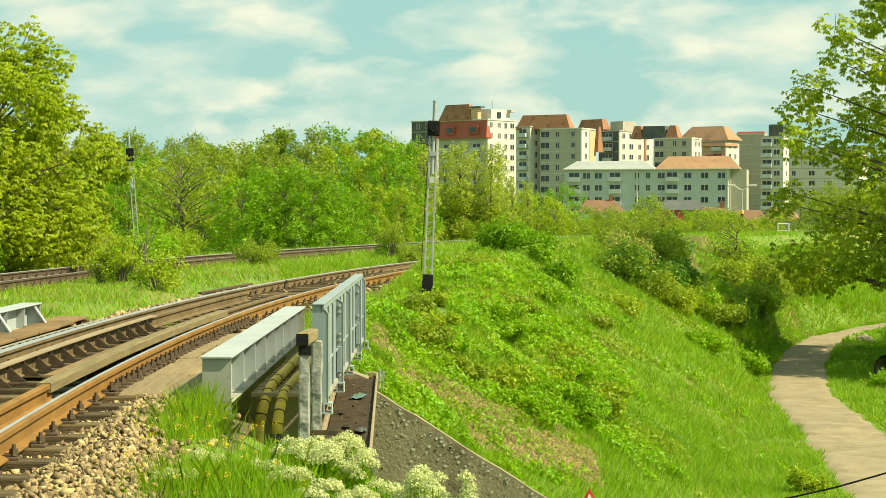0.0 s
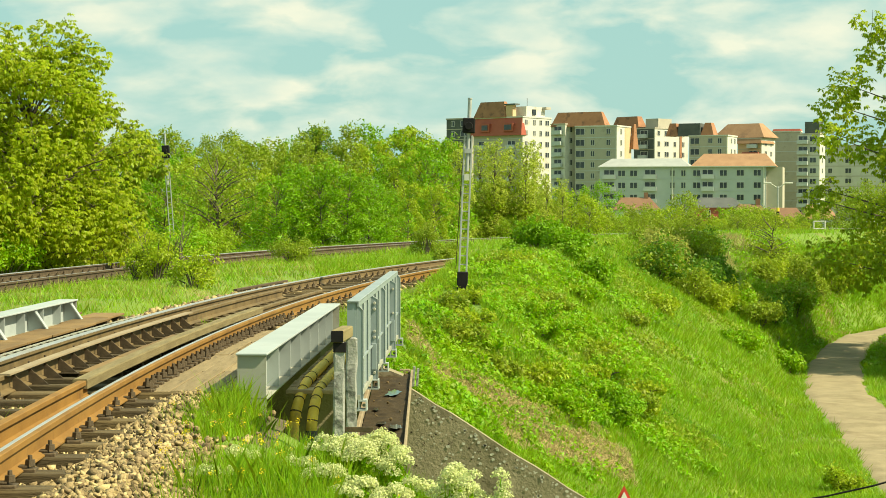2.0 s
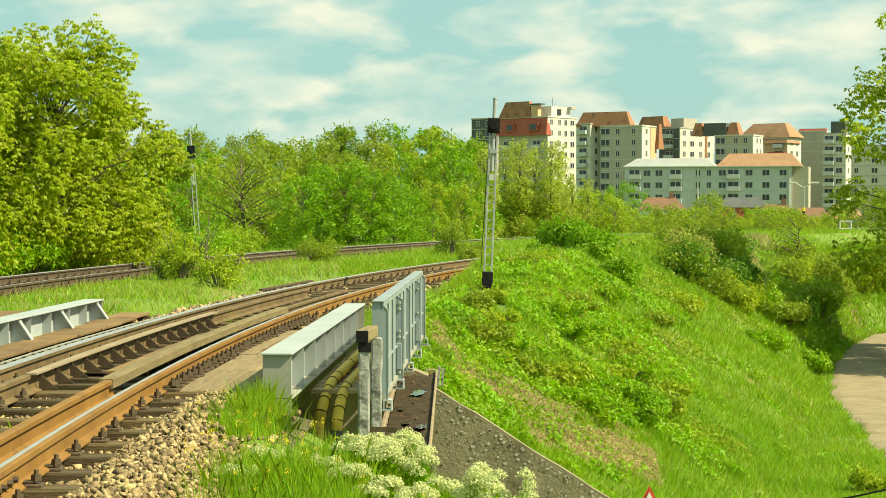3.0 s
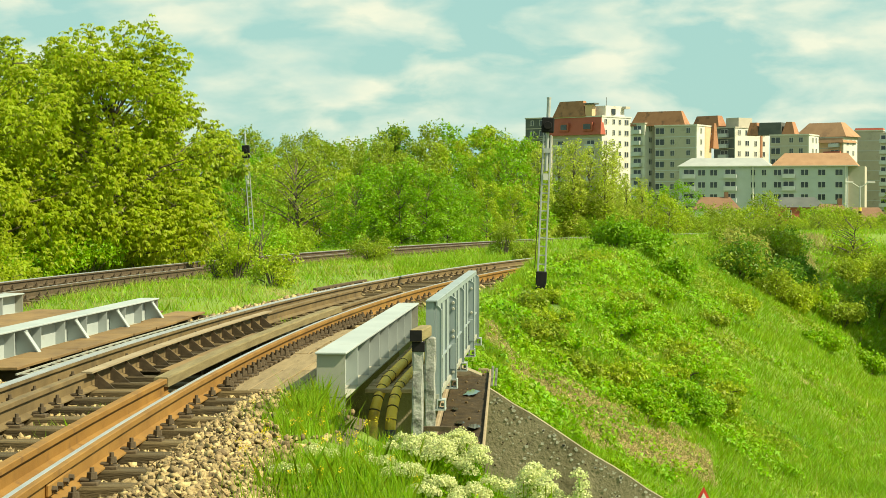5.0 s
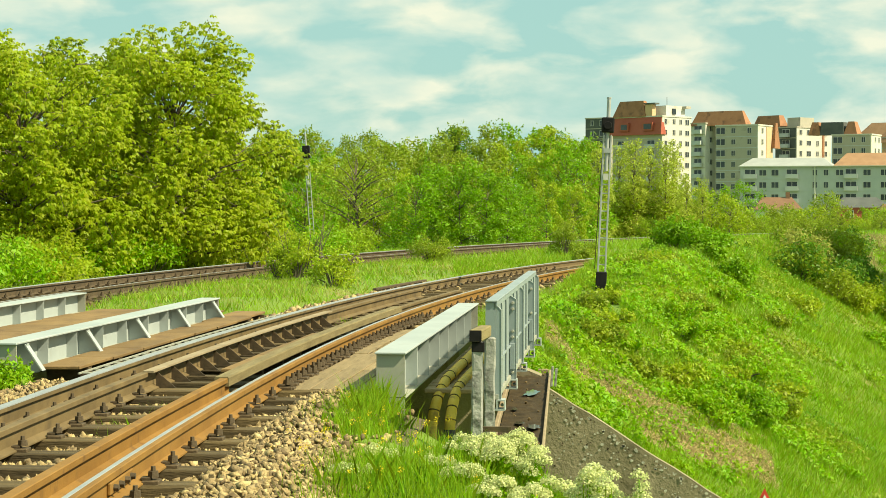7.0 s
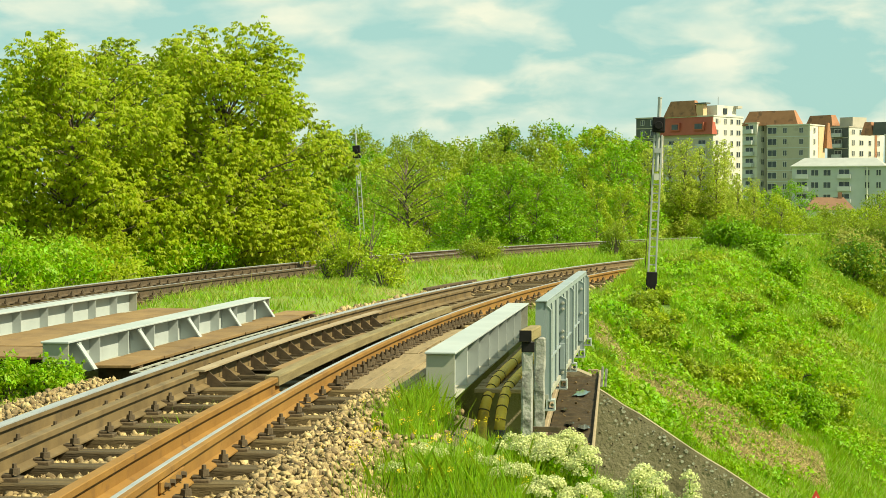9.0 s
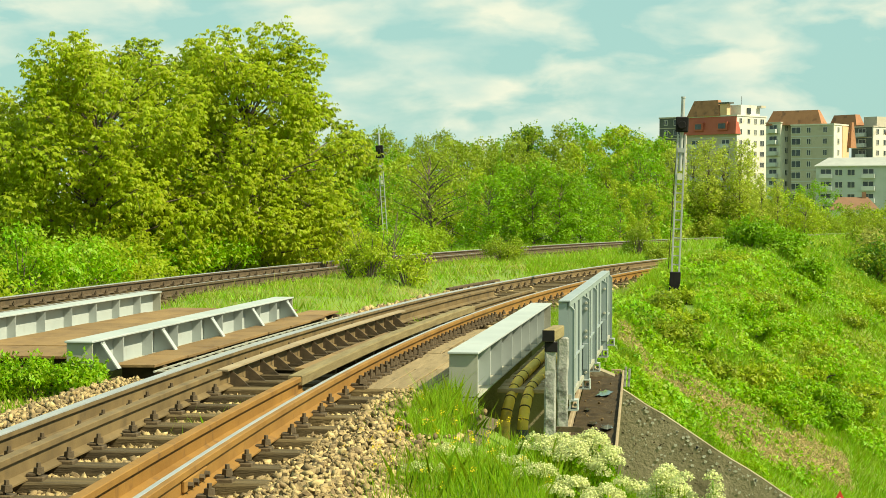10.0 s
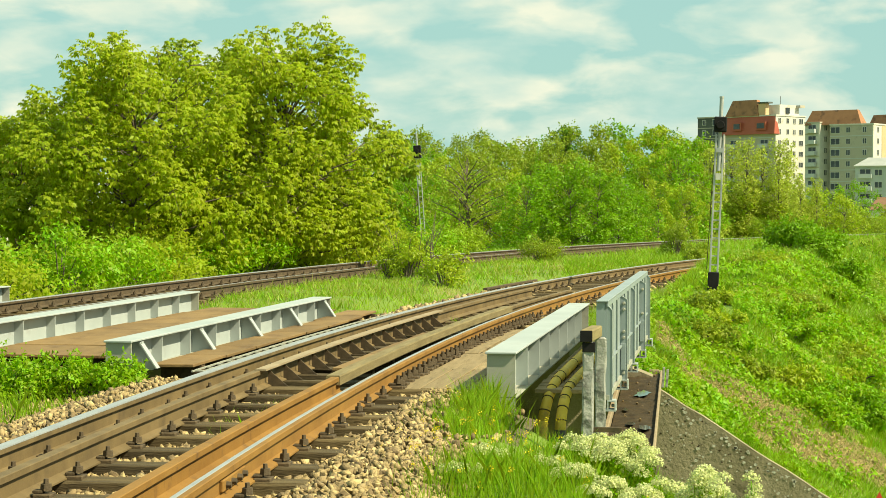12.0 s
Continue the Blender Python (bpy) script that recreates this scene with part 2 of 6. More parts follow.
def arrays(name, co, faces, material, parent=None, smooth=False):
    """A mesh out of numpy arrays: co (n, 3), faces (m, k)."""
    me = bpy.data.meshes.new(name)
    co, faces = np.asarray(co, np.float32), np.asarray(faces, np.int32)
    m, k = faces.shape
    me.vertices.add(len(co))
    me.vertices.foreach_set("co", co.ravel())
    me.loops.add(m * k)
    me.loops.foreach_set("vertex_index", faces.ravel())
    me.polygons.add(m)
    me.polygons.foreach_set("loop_start", np.arange(0, m * k, k, dtype=np.int32))
    if smooth:
        me.polygons.foreach_set("use_smooth", np.ones(m, bool))
    me.update(calc_edges=True)
    me.materials.append(M[material])
    ob = new(name, me)
    if parent:
        ob.parent = parent
    return ob


def box(bm, x0, x1, y0, y1, z0, z1, bevel=0.0):
    r = bmesh.ops.create_cube(bm, size=1)
    vs = r["verts"]
    for v in vs:
        v.co = ((x0 + x1) / 2 + v.co.x * (x1 - x0), (y0 + y1) / 2 + v.co.y * (y1 - y0), (z0 + z1) / 2 + v.co.z * (z1 - z0))
    if bevel:
        es = {e for v in vs for e in v.link_edges}
        bmesh.ops.bevel(bm, geom=list(es), offset=bevel, segments=1, affect="EDGES")
    return vs


def boxm(x0, x1, y0, y1, z0, z1, bevel=0.0):
    bm = bmesh.new()
    box(bm, x0, x1, y0, y1, z0, z1, bevel)
    return bm


def tube(bm, pts, radii, n=10, caps=True, ref=None):
    """A tube through points, with a radius at each."""
    rings = []
    for i, p in enumerate(pts):
        p = Vector(p)
        a, b = Vector(pts[max(i - 1, 0)]), Vector(pts[min(i + 1, len(pts) - 1)])
        d = (b - a).normalized()
        u = d.cross(Vector(ref) if ref else Vector((0.3, 0.9, 0.2)) if abs(d.z) > 0.8 else Vector((0, 0, 1))).normalized()
        w = d.cross(u)
        rings.append([bm.verts.new(p + (u * math.cos(6.2832 * k / n) + w * math.sin(6.2832 * k / n)) * radii[i]) for k in range(n)])
    for r0, r1 in zip(rings[:-1], rings[1:]):
        for k in range(n):
            bm.faces.new((r0[k], r0[(k + 1) % n], r1[(k + 1) % n], r1[k]))
    if caps:
        bm.faces.new(rings[0][::-1])
        bm.faces.new(rings[-1])


def prism(bm, loop, axis_a, axis_b, flip=False):
    """Extrude a closed loop of points from offset axis_a to axis_b."""
    a = [bm.verts.new(Vector(p) + Vector(axis_a)) for p in loop]
    b = [bm.verts.new(Vector(p) + Vector(axis_b)) for p in loop]
    n = len(loop)
    for k in range(n):
        bm.faces.new((a[k], a[(k + 1) % n], b[(k + 1) % n], b[k]))
    bm.faces.new(a[::-1])
    bm.faces.new(b)
    bmesh.ops.recalc_face_normals(bm, faces=bm.faces)


# ---- the plan: two curved tracks on an embankment ----
C1, R1 = (156.22, 19.2), 160.0
C2, R2 = (179.9, 28.0), 190.0


def along(track, s, off=0.0):
    """Point of a track's curve: s metres past the vertex, off metres to its right, and the heading's angle (clockwise from +y)."""
    (cx, cy), r = (C1, R1) if track == 1 else (C2, R2)
    a = s / r
    return cx - (r - off) * math.cos(a), cy + (r - off) * math.sin(a), a


def smooth(a, b, x):
    t = np.clip((x - a) / (b - a), 0, 1)
    return t * t * (3 - 2 * t)


PATH_Z = -3.4
PATH = [(-90, 6.2), (24, 7.0), (33.1, 8.05), (39.5, 8.7), (48.2, 9.35), (57, 11.0), (65, 13.0), (71, 15.0), (77, 18.0), (86, 24)]


def path_x(y):
    return np.interp(y, [p[0] for p in PATH], [p[1] for p in PATH])


def path_half(y):
    return np.interp(y, [30, 50, 75], [1.05, 0.86, 0.95])


def gap_near(x):
    return 15.95 + 0.22 * np.maximum(0, -2.2 - x)


def gap_far(x):
    return 24.2 + 0.28 * np.maximum(0, -2.2 - x)



def wob(x, y, s, seed=0.0):
    return (np.sin(x * 1.7 / s + seed) * np.cos(y * 1.3 / s + seed * 1.7) + 0.6 * np.sin((x * 2.9 - y * 3.7) / s + seed * 2.3) + 0.4 * np.cos((x * 6.1 + y * 5.3) / s + seed)) / 2


def height(x, y):
    x, y = np.asarray(x, float), np.asarray(y, float)
    o1 = R1 - np.hypot(x - C1[0], y - C1[1])
    o2 = R2 - np.hypot(x - C2[0], y - C2[1])
    top = -0.32 + 0.05 * wob(x, y, 2.0)
    edge = 1.75 + 1.75 * smooth(24, 36, y) - 0.1 * smooth(16, 12, y) + 1.05 * smooth(14.2, 12.4, y) + 0.2 * wob(x, y, 4.0, 1)
    top = top + 0.52 * smooth(37, 44, y) * smooth(0.95, 1.5, o1)
    top = top + 0.10 * smooth(42, 58, y) * smooth(1.7, 2.6, o1) * (1 + 0.15 * wob(x, y, 3.0, 9))
    top = top + 0.30 * smooth(60, 76, y) * smooth(1.9, 2.6, o2) * smooth(-1.9, -2.6, o1)
    top = top + 0.20 * smooth(27, 31, y) * smooth(60, 52, y) * smooth(0.95, 1.7, o2) * smooth(-1.9, -2.8, o1)
    d = np.maximum(o1 - edge, 0)
    slope = 0.63 - 0.10 * smooth(40, 70, y)
    z = top - slope * d - (0.06 * wob(x, y, 1.8, 2) + 0.07 * wob(x, y, 4.5, 5)) * smooth(0.5, 2.5, d) * smooth(24, 29, y)
    floor = PATH_Z + 0.06 * wob(x, y, 3.0, 3)
    z = np.maximum(z, floor) + 0.08 * np.exp(-np.abs(z - floor) / 0.4)
    level = smooth(2.0, 1.15, np.abs(x - path_x(y))) * smooth(92, 84, y)
    z = z * (1 - level) + floor * level
    z = z - 1.2 * smooth(-3.5, -12, o2) * (o2 < 0)
    gap = (y > gap_near(x)) & (y < gap_far(x))
    return np.where(gap, np.minimum(z, PATH_Z - 0.3), z)


def make_ground():
    az = np.concatenate([np.arange(-180, -26, 6.0), np.arange(-26, 16, 0.2), np.arange(16, 180, 6.0)])
    rr = [0.01, 1.0, 2.5, 4, 5.5, 7]
    while rr[-1] < 30:
        rr.append(rr[-1] + 0.18)
    while rr[-1] < 4000:
        rr.append(rr[-1] * (1.011 if rr[-1] < 140 else 1.12))
    rr = np.array(rr)
    A, Rr = np.meshgrid(np.radians(az), rr, indexing="ij")
    x, y = Rr * np.sin(A), Rr * np.cos(A)
    z = height(x, y)
    n, m = len(az), len(rr)
    co = np.concatenate([np.stack([x, y, z], -1).reshape(-1, 3), [[0, 0, float(height(0, 0))]]])
    i, j = np.meshgrid(np.arange(n), np.arange(m - 1), indexing="ij")
    k = (i + 1) % n
    faces = np.stack([i * m + j, i * m + j + 1, k * m + j + 1, k * m + j], -1).reshape(-1, 4)
    hub = np.array([[i * m, (i + 1) * m, ((i + 2) % n) * m, n * m] for i in range(0, n, 2)])
    ob = arrays("ground", co, np.concatenate([faces, hub]), "soil", smooth=True)
    tagged(ob, "grassy railway embankment and meadow on brown soil", "ground", kind="structure")
    return ob


make_ground()

# ---- tracks ----
RAIL = [(-0.036, 0.0), (-0.030, 0.004), (0.030, 0.004), (0.036, 0.0), (0.036, -0.034), (0.010, -0.046), (0.010, -0.128), (0.070, -0.150), (0.070, -0.160),
        (-0.070, -0.160), (-0.070, -0.150), (-0.010, -0.128), (-0.010, -0.046), (-0.036, -0.034)]
HEAD = [(-0.031, 0.0062), (-0.003, 0.0062), (-0.001, 0.003), (-0.033, 0.003)]
HEAD_FAR = [(-0.034, 0.0062), (0.034, 0.0062), (0.037, -0.004), (-0.037, -0.004)]


def sweep(name, track, off, s0, s1, profile, material, parent=None, dz=0.0, step=1.0, label=""):
    """Carry a profile (to the right, up) along a track's curve."""
    bm = bmesh.new()
    n = max(2, int(abs(s1 - s0) / step) + 1)
    rows = []
    for i in range(n):
        s = s0 + (s1 - s0) * i / (n - 1)
        rows.append([bm.verts.new((*along(track, s, off + u)[:2], v + dz)) for u, v in profile])
    k = len(profile)
    for r0, r1 in zip(rows[:-1], rows[1:]):
        for j in range(k):
            bm.faces.new((r0[j], r0[(j + 1) % k], r1[(j + 1) % k], r1[j]))
    bm.faces.new(rows[0])
    bm.faces.new(rows[-1][::-1])
    bmesh.ops.recalc_face_normals(bm, faces=bm.faces)
    return obj(name, bm, material, parent, label)


def rect(w, z0, z1):
    return [(-w / 2, z1), (w / 2, z1), (w / 2, z0), (-w / 2, z0)]


G = 0.7535
for track, s0, name in ((1, -24, "rails of the front track"), (2, -34, "rails of the rear track")):
    for o in (-G, G):
        r = empty("running_rail", (0, 0, 0), "rusty steel running rail with a worn bright head", "rail", name)
        sweep("rail_body", track, o, s0, 135, RAIL, ("rust" if o > 0 else "rust_mid") if track == 1 else "rust_dark", r)
        sweep("rail_head", track, o, s0, 135, HEAD if o > 0 else HEAD_FAR, "rail_top", r, label="bright worn running surface")

# guard rails between the running rails
g = empty("guard_rail", (0, 0, 0), "brown rusty guard rail with triangular brackets on the bridge", "rail", "guard rails")
sweep("rail_body", 1, -0.37, -20, 14.0, RAIL, "rust_mid", g, dz=-0.005)
sweep("top_board", 1, -0.33, -3.4, 6.2, rect(0.10, -0.004, 0.012), "plank_pale", g, label="pale worn board on the guard rail")
for k in range(15):
    x, y, a = along(1, -3.1 + k * 0.62, -0.33)
    bm = bmesh.new()
    prism(bm, [(0.0, 0, -0.01), (0.0, 0, -0.17), (0.19, 0, -0.17), (0.165, 0, -0.15)], (0, -0.008, 0), (0, 0.008, 0))
    box(bm, 0.0, 0.21, -0.035, 0.035, -0.178, -0.168)
    b = part("bracket", bm, "rust_dark", g, "dark triangular steel bracket")
    b.matrix_basis = pose(x, y, 0, 0, 0, -math.degrees(a))
g = empty("guard_rail", (0, 0, 0), "brown rusty guard rail changing into a timber guard beam", "rail", "guard rails")
sweep("rail_body", 1, 0.43, -20, -3.7, RAIL, "rust", g, dz=-0.004)
sweep("guard_beam", 1, 0.415, -3.9, 7.6, [(-0.062, 0.0), (-0.054, 0.012), (0.054, 0.012), (0.062, 0.0), (0.062, -0.07), (-0.062, -0.07)], "plank", g, label="weathered timber guard beam")
sweep("rail_end", 1, 0.42, 7.2, 13.6, RAIL, "rust_mid", g, dz=-0.006)


# bolted joint in the near rail
j = empty("rail_joint", (*along(1, -9.25, G)[:2], 0), "rusty bolted fishplate joint on the near rail", "rail joint", rz=-math.degrees(along(1, -9.25)[2]))
for sx in (-1, 1):
    a, b = sorted((sx * 0.011, sx * 0.034))
    part("fishplate", boxm(a, b, -0.30, 0.30, -0.118, -0.05, 0.006), "rust", j, "rusty joint plate")
    for yy in (-0.22, -0.08, 0.08, 0.22):
        bm = bmesh.new()
        bmesh.ops.create_cone(bm, segments=6, radius1=0.022, radius2=0.018, depth=0.03, cap_ends=True, matrix=pose(sx * 0.047, yy, -0.085, 0, 90, 0))
        part("bolt", bm, "rust_dark", j)


def fastener():
    bm = bmesh.new()
    box(bm, -0.05, 0.05, -0.06, 0.06, -0.005, 0.018, 0.004)
    box(bm, -0.06, 0.0, -0.03, 0.03, 0.018, 0.034, 0.004)
    bmesh.ops.create_cone(bm, segments=6, radius1=0.034, radius2=0.03, depth=0.032, cap_ends=True, matrix=pose(0.01, 0, 0.047))
    bmesh.ops.create_cone(bm, segments=6, radius1=0.016, radius2=0.014, depth=0.026, cap_ends=True, matrix=pose(0.01, 0, 0.074))
    me = bpy.data.meshes.new("rail_clip")
    bm.to_mesh(me)
    bm.free()
    me.materials.append(M["rust_dark"])
    return me


def sleeper_mesh(length, w, h, seed):
    rng = random.Random(seed)
    bm = bmesh.new()
    box(bm, -length / 2, length / 2, -w / 2, w / 2, -h, 0, 0.012)
    bmesh.ops.subdivide_edges(bm, edges=[e for e in bm.edges if abs(e.verts[0].co.x - e.verts[1].co.x) > 1], cuts=5)
    for v in bm.verts:
        v.co += Vector((rng.uniform(-0.012, 0.012), rng.uniform(-0.007, 0.007), rng.uniform(-0.006, 0.004)))
    me = bpy.data.meshes.new("sleeper")
    bm.to_mesh(me)
    bm.free()
    me.materials.append(M["sleeper"])
    return me


CLIP = fastener()
SLEEPERS = [sleeper_mesh(2.25, 0.21, 0.15, k) for k in range(5)]


def sleepers(track, s0, s1, step, clips_to, group):
    rng = random.Random(track)
    s = s0
    while s < s1:
        x, y, a = along(track, s, rng.uniform(-0.04, 0.04))
        ob = new("sleeper", rng.choice(SLEEPERS))
        ob.matrix_basis = pose(x, y, -0.165, 0, rng.uniform(-0.4, 0.4), -math.degrees(a) + rng.uniform(-0.8, 0.8))
        tagged(ob, "dark weathered wooden railway sleeper in the ballast", "sleeper", group)
        if s < clips_to:
            spots = [(-G - 0.105, 1), (-G + 0.105, -1), (G - 0.105, 1), (G + 0.105, -1)]
            if track == 1 and s < -3.6:
                spots += [(-0.37 + 0.105, -1), (0.43 - 0.105, 1)]
            for o, side in spots:
                c = new("rail_clip", CLIP)
                c.parent = ob
                c.matrix_basis = pose(o, rng.uniform(-0.02, 0.02), 0.0, 0, 0, 0 if side < 0 else 180) @ Matrix.Diagonal((1.0, 1.0, 1.15, 1))
        s += step


sleepers(1, -13.0, 62, 0.70, 30, "sleepers of the front track")
sleepers(2, -12.0, 70, 0.65, 24, "sleepers of the rear track")
# closer bolt rows along the outer side of the near rail on the bridge
row = tagged(empty("bolt_row", (0, 0, 0), "row of dark rusty bolts along the bridge rail", "bolts"), kind="")
for k in range(34):
    x, y, a = along(1, -3.2 + k * 0.31, G + 0.10)
    c = new("rail_clip", CLIP)
    c.parent = row
    c.matrix_basis = pose(x, y, -0.155, 0, 0, -math.degrees(a)) @ Matrix.Diagonal((1.2, 1.1, 1.3, 1))


def stones(name, n, pick, size, seed, label, material="stone"):
    """Loose crushed stones: broken six-sided lumps, each turned and stretched."""
    rng = np.random.default_rng(seed)
    cube = np.array([(x, y, z) for x in (-1, 1) for y in (-1, 1) for z in (-1, 1)]) * 0.62
    quad = np.array([(0, 1, 3, 2), (4, 6, 7, 5), (0, 4, 5, 1), (2, 3, 7, 6), (0, 2, 6, 4), (1, 5, 7, 3)])
    tri = np.concatenate([quad[:, [0, 1, 2]], quad[:, [0, 2, 3]]])
    p, r = pick(rng, n)
    n = len(p)
    v = cube[None] + rng.uniform(-0.5, 0.5, (n, 8, 3))
    v = v * rng.uniform(0.5, 1.4, (n, 1, 3))
    q = np.linalg.qr(rng.normal(size=(n, 3, 3)))[0]
    v = np.einsum("nij,nkj->nki", q, v) * (r * size)[:, None, None] + p[:, None]
    f = tri[None] + 8 * np.arange(n)[:, None, None]
    return tagged(arrays(name, v.reshape(-1, 3), f.reshape(-1, 3), material), label, "gravel", kind="stuff")


def bed_z(o):
    return -0.245 + 0.085 * smooth(0.95, 1.25, np.abs(o)) - 0.30 * np.maximum(np.abs(o) - 1.45, 0)


def pick_track(s0, s1, o0, o1, track=1):
    def pick(rng, n):
        c, r0 = (C1, R1) if track == 1 else (C2, R2)
        s, o = rng.uniform(s0, s1, n), rng.uniform(o0, o1, n)
        x, y = c[0] - (r0 - o) * np.cos(s / r0), c[1] + (r0 - o) * np.sin(s / r0)
        keep = rng.random(n) > smooth(1.55, 2.1, np.where(o > 0, o + 0.45 * smooth(12.8, 14.3, y) * (y < 20), -o - 1.3) + 0.25 * wob(x, y, 0.7)) * 0.93
        keep &= ~((y > gap_near(x) - 0.1) & (y < gap_far(x) + 0.1))
        x, y, o = x[keep], y[keep], o[keep]
        z = np.maximum(bed_z(o), height(x, y)) + rng.uniform(-0.015, 0.022, len(x))
        return np.stack([x, y, z], -1), rng.uniform(0.45, 1.5, len(x)) ** 1.2
    return pick


stones("ballast", 37000, pick_track(-10.8, -2.4, -3.4, 2.0), 0.0195, 1, "tan and grey crushed stone ballast beside the rails")
stones("ballast", 5500, pick_track(4.9, 32, -1.6, 1.1), 0.036, 2, "tan and grey crushed stone ballast under the far rails")
for s0, s1 in ((-24, -3.2), (5.0, 135)):
    prof = [(-2.1, -0.42), (-1.45, -0.235), (1.45, -0.235), (2.1, -0.42), (2.0, -0.6), (-2.0, -0.6)]
    tagged(sweep("ballast_bed", 1, 0, s0, s1, prof, "bed", step=1.5), "packed stone ballast bed under the front track", "ballast", kind="structure")
tagged(sweep("ballast_bed", 2, 0, 1, 135, [(-1.9, -0.40), (-1.4, -0.235), (1.4, -0.235), (1.9, -0.40), (1.9, -0.6), (-1.9, -0.6)], "bed", step=1.5), "packed stone ballast bed under the rear track", "ballast", kind="structure")

# ---- bridge ----
def girder(x, y0, y1, z0, z1, bays, gussets, label, drop=0.10):
    """Riveted plate girder along y: web, flanges, stiffeners between the bays, end plates, and sloping gussets on its right."""
    g = empty("plate_girder", (x, y0, z0), label, "girder", "bridge girders")
    L, h, w = y1 - y0, z1 - z0, 0.27
    part("web", boxm(-0.012, 0.012, 0.02, L - 0.02, 0.015, h - 0.02), "steel", g)
    part("top_flange", boxm(-w / 2, w / 2, -0.03, L + 0.03, h - 0.02, h, 0.004), "steel", g, "pale grey flange plate")
    part("bottom_flange", boxm(-w / 2, w / 2, 0, L, 0, 0.015, 0.003), "steel_end", g)
    for yy in (0.0, L - 0.016):
        part("end_plate", boxm(-w / 2 + 0.012, w / 2 - 0.012, yy, yy + 0.016, -drop, h - 0.022), "steel_end", g, "stained beige end plate")
    for k in range(1, bays):
        yy = L * k / bays
        for sx in (-1, 1):
            a, b = sorted((sx * 0.012, sx * (w / 2 - 0.015)))
            part("stiffener", boxm(a, b, yy - 0.007, yy + 0.007, 0.016, h - 0.022), "steel", g)
    for k in range(gussets):
        yy = 0.32 + (L - 0.64) * k / max(1, gussets - 1)
        bm = bmesh.new()
        prism(bm, [(0.02, 0, h - 0.03), (0.10, 0, h - 0.03), (0.27, 0, 0.02), (0.22, 0, 0.0), (0.02, 0, 0.0)], (0, yy - 0.006, 0), (0, yy + 0.006, 0))
        box(bm, 0.10, 0.13, yy - 0.035, yy + 0.035, h - 0.075, h - 0.03)
        prism(bm, [(0.10, 0, h - 0.03), (0.115, 0, h - 0.03), (0.285, 0, 0.02), (0.27, 0, 0.02)], (0, yy - 0.05, 0), (0, yy + 0.05, 0))
        part("gusset", bm, "steel", g, "sloping gusset bracket")
    return g


girder(-1.935, 15.75, 24.1, -0.20, 0.2, 8, 0, "pale grey painted steel plate girder beside the rail", 0.32)
girder(-5.60, 16.45, 25.1, -0.10, 0.2, 9, 5, "pale grey steel plate girder with sloping gussets over brown decking")
girder(-7.87, 16.6, 26.4, -0.10, 0.2, 10, 0, "pale grey steel plate girder beside the rear track")
girder(-11.30, 18.5, 27.6, -0.10, 0.2, 9, 0, "pale grey steel plate girder beyond the rear track")


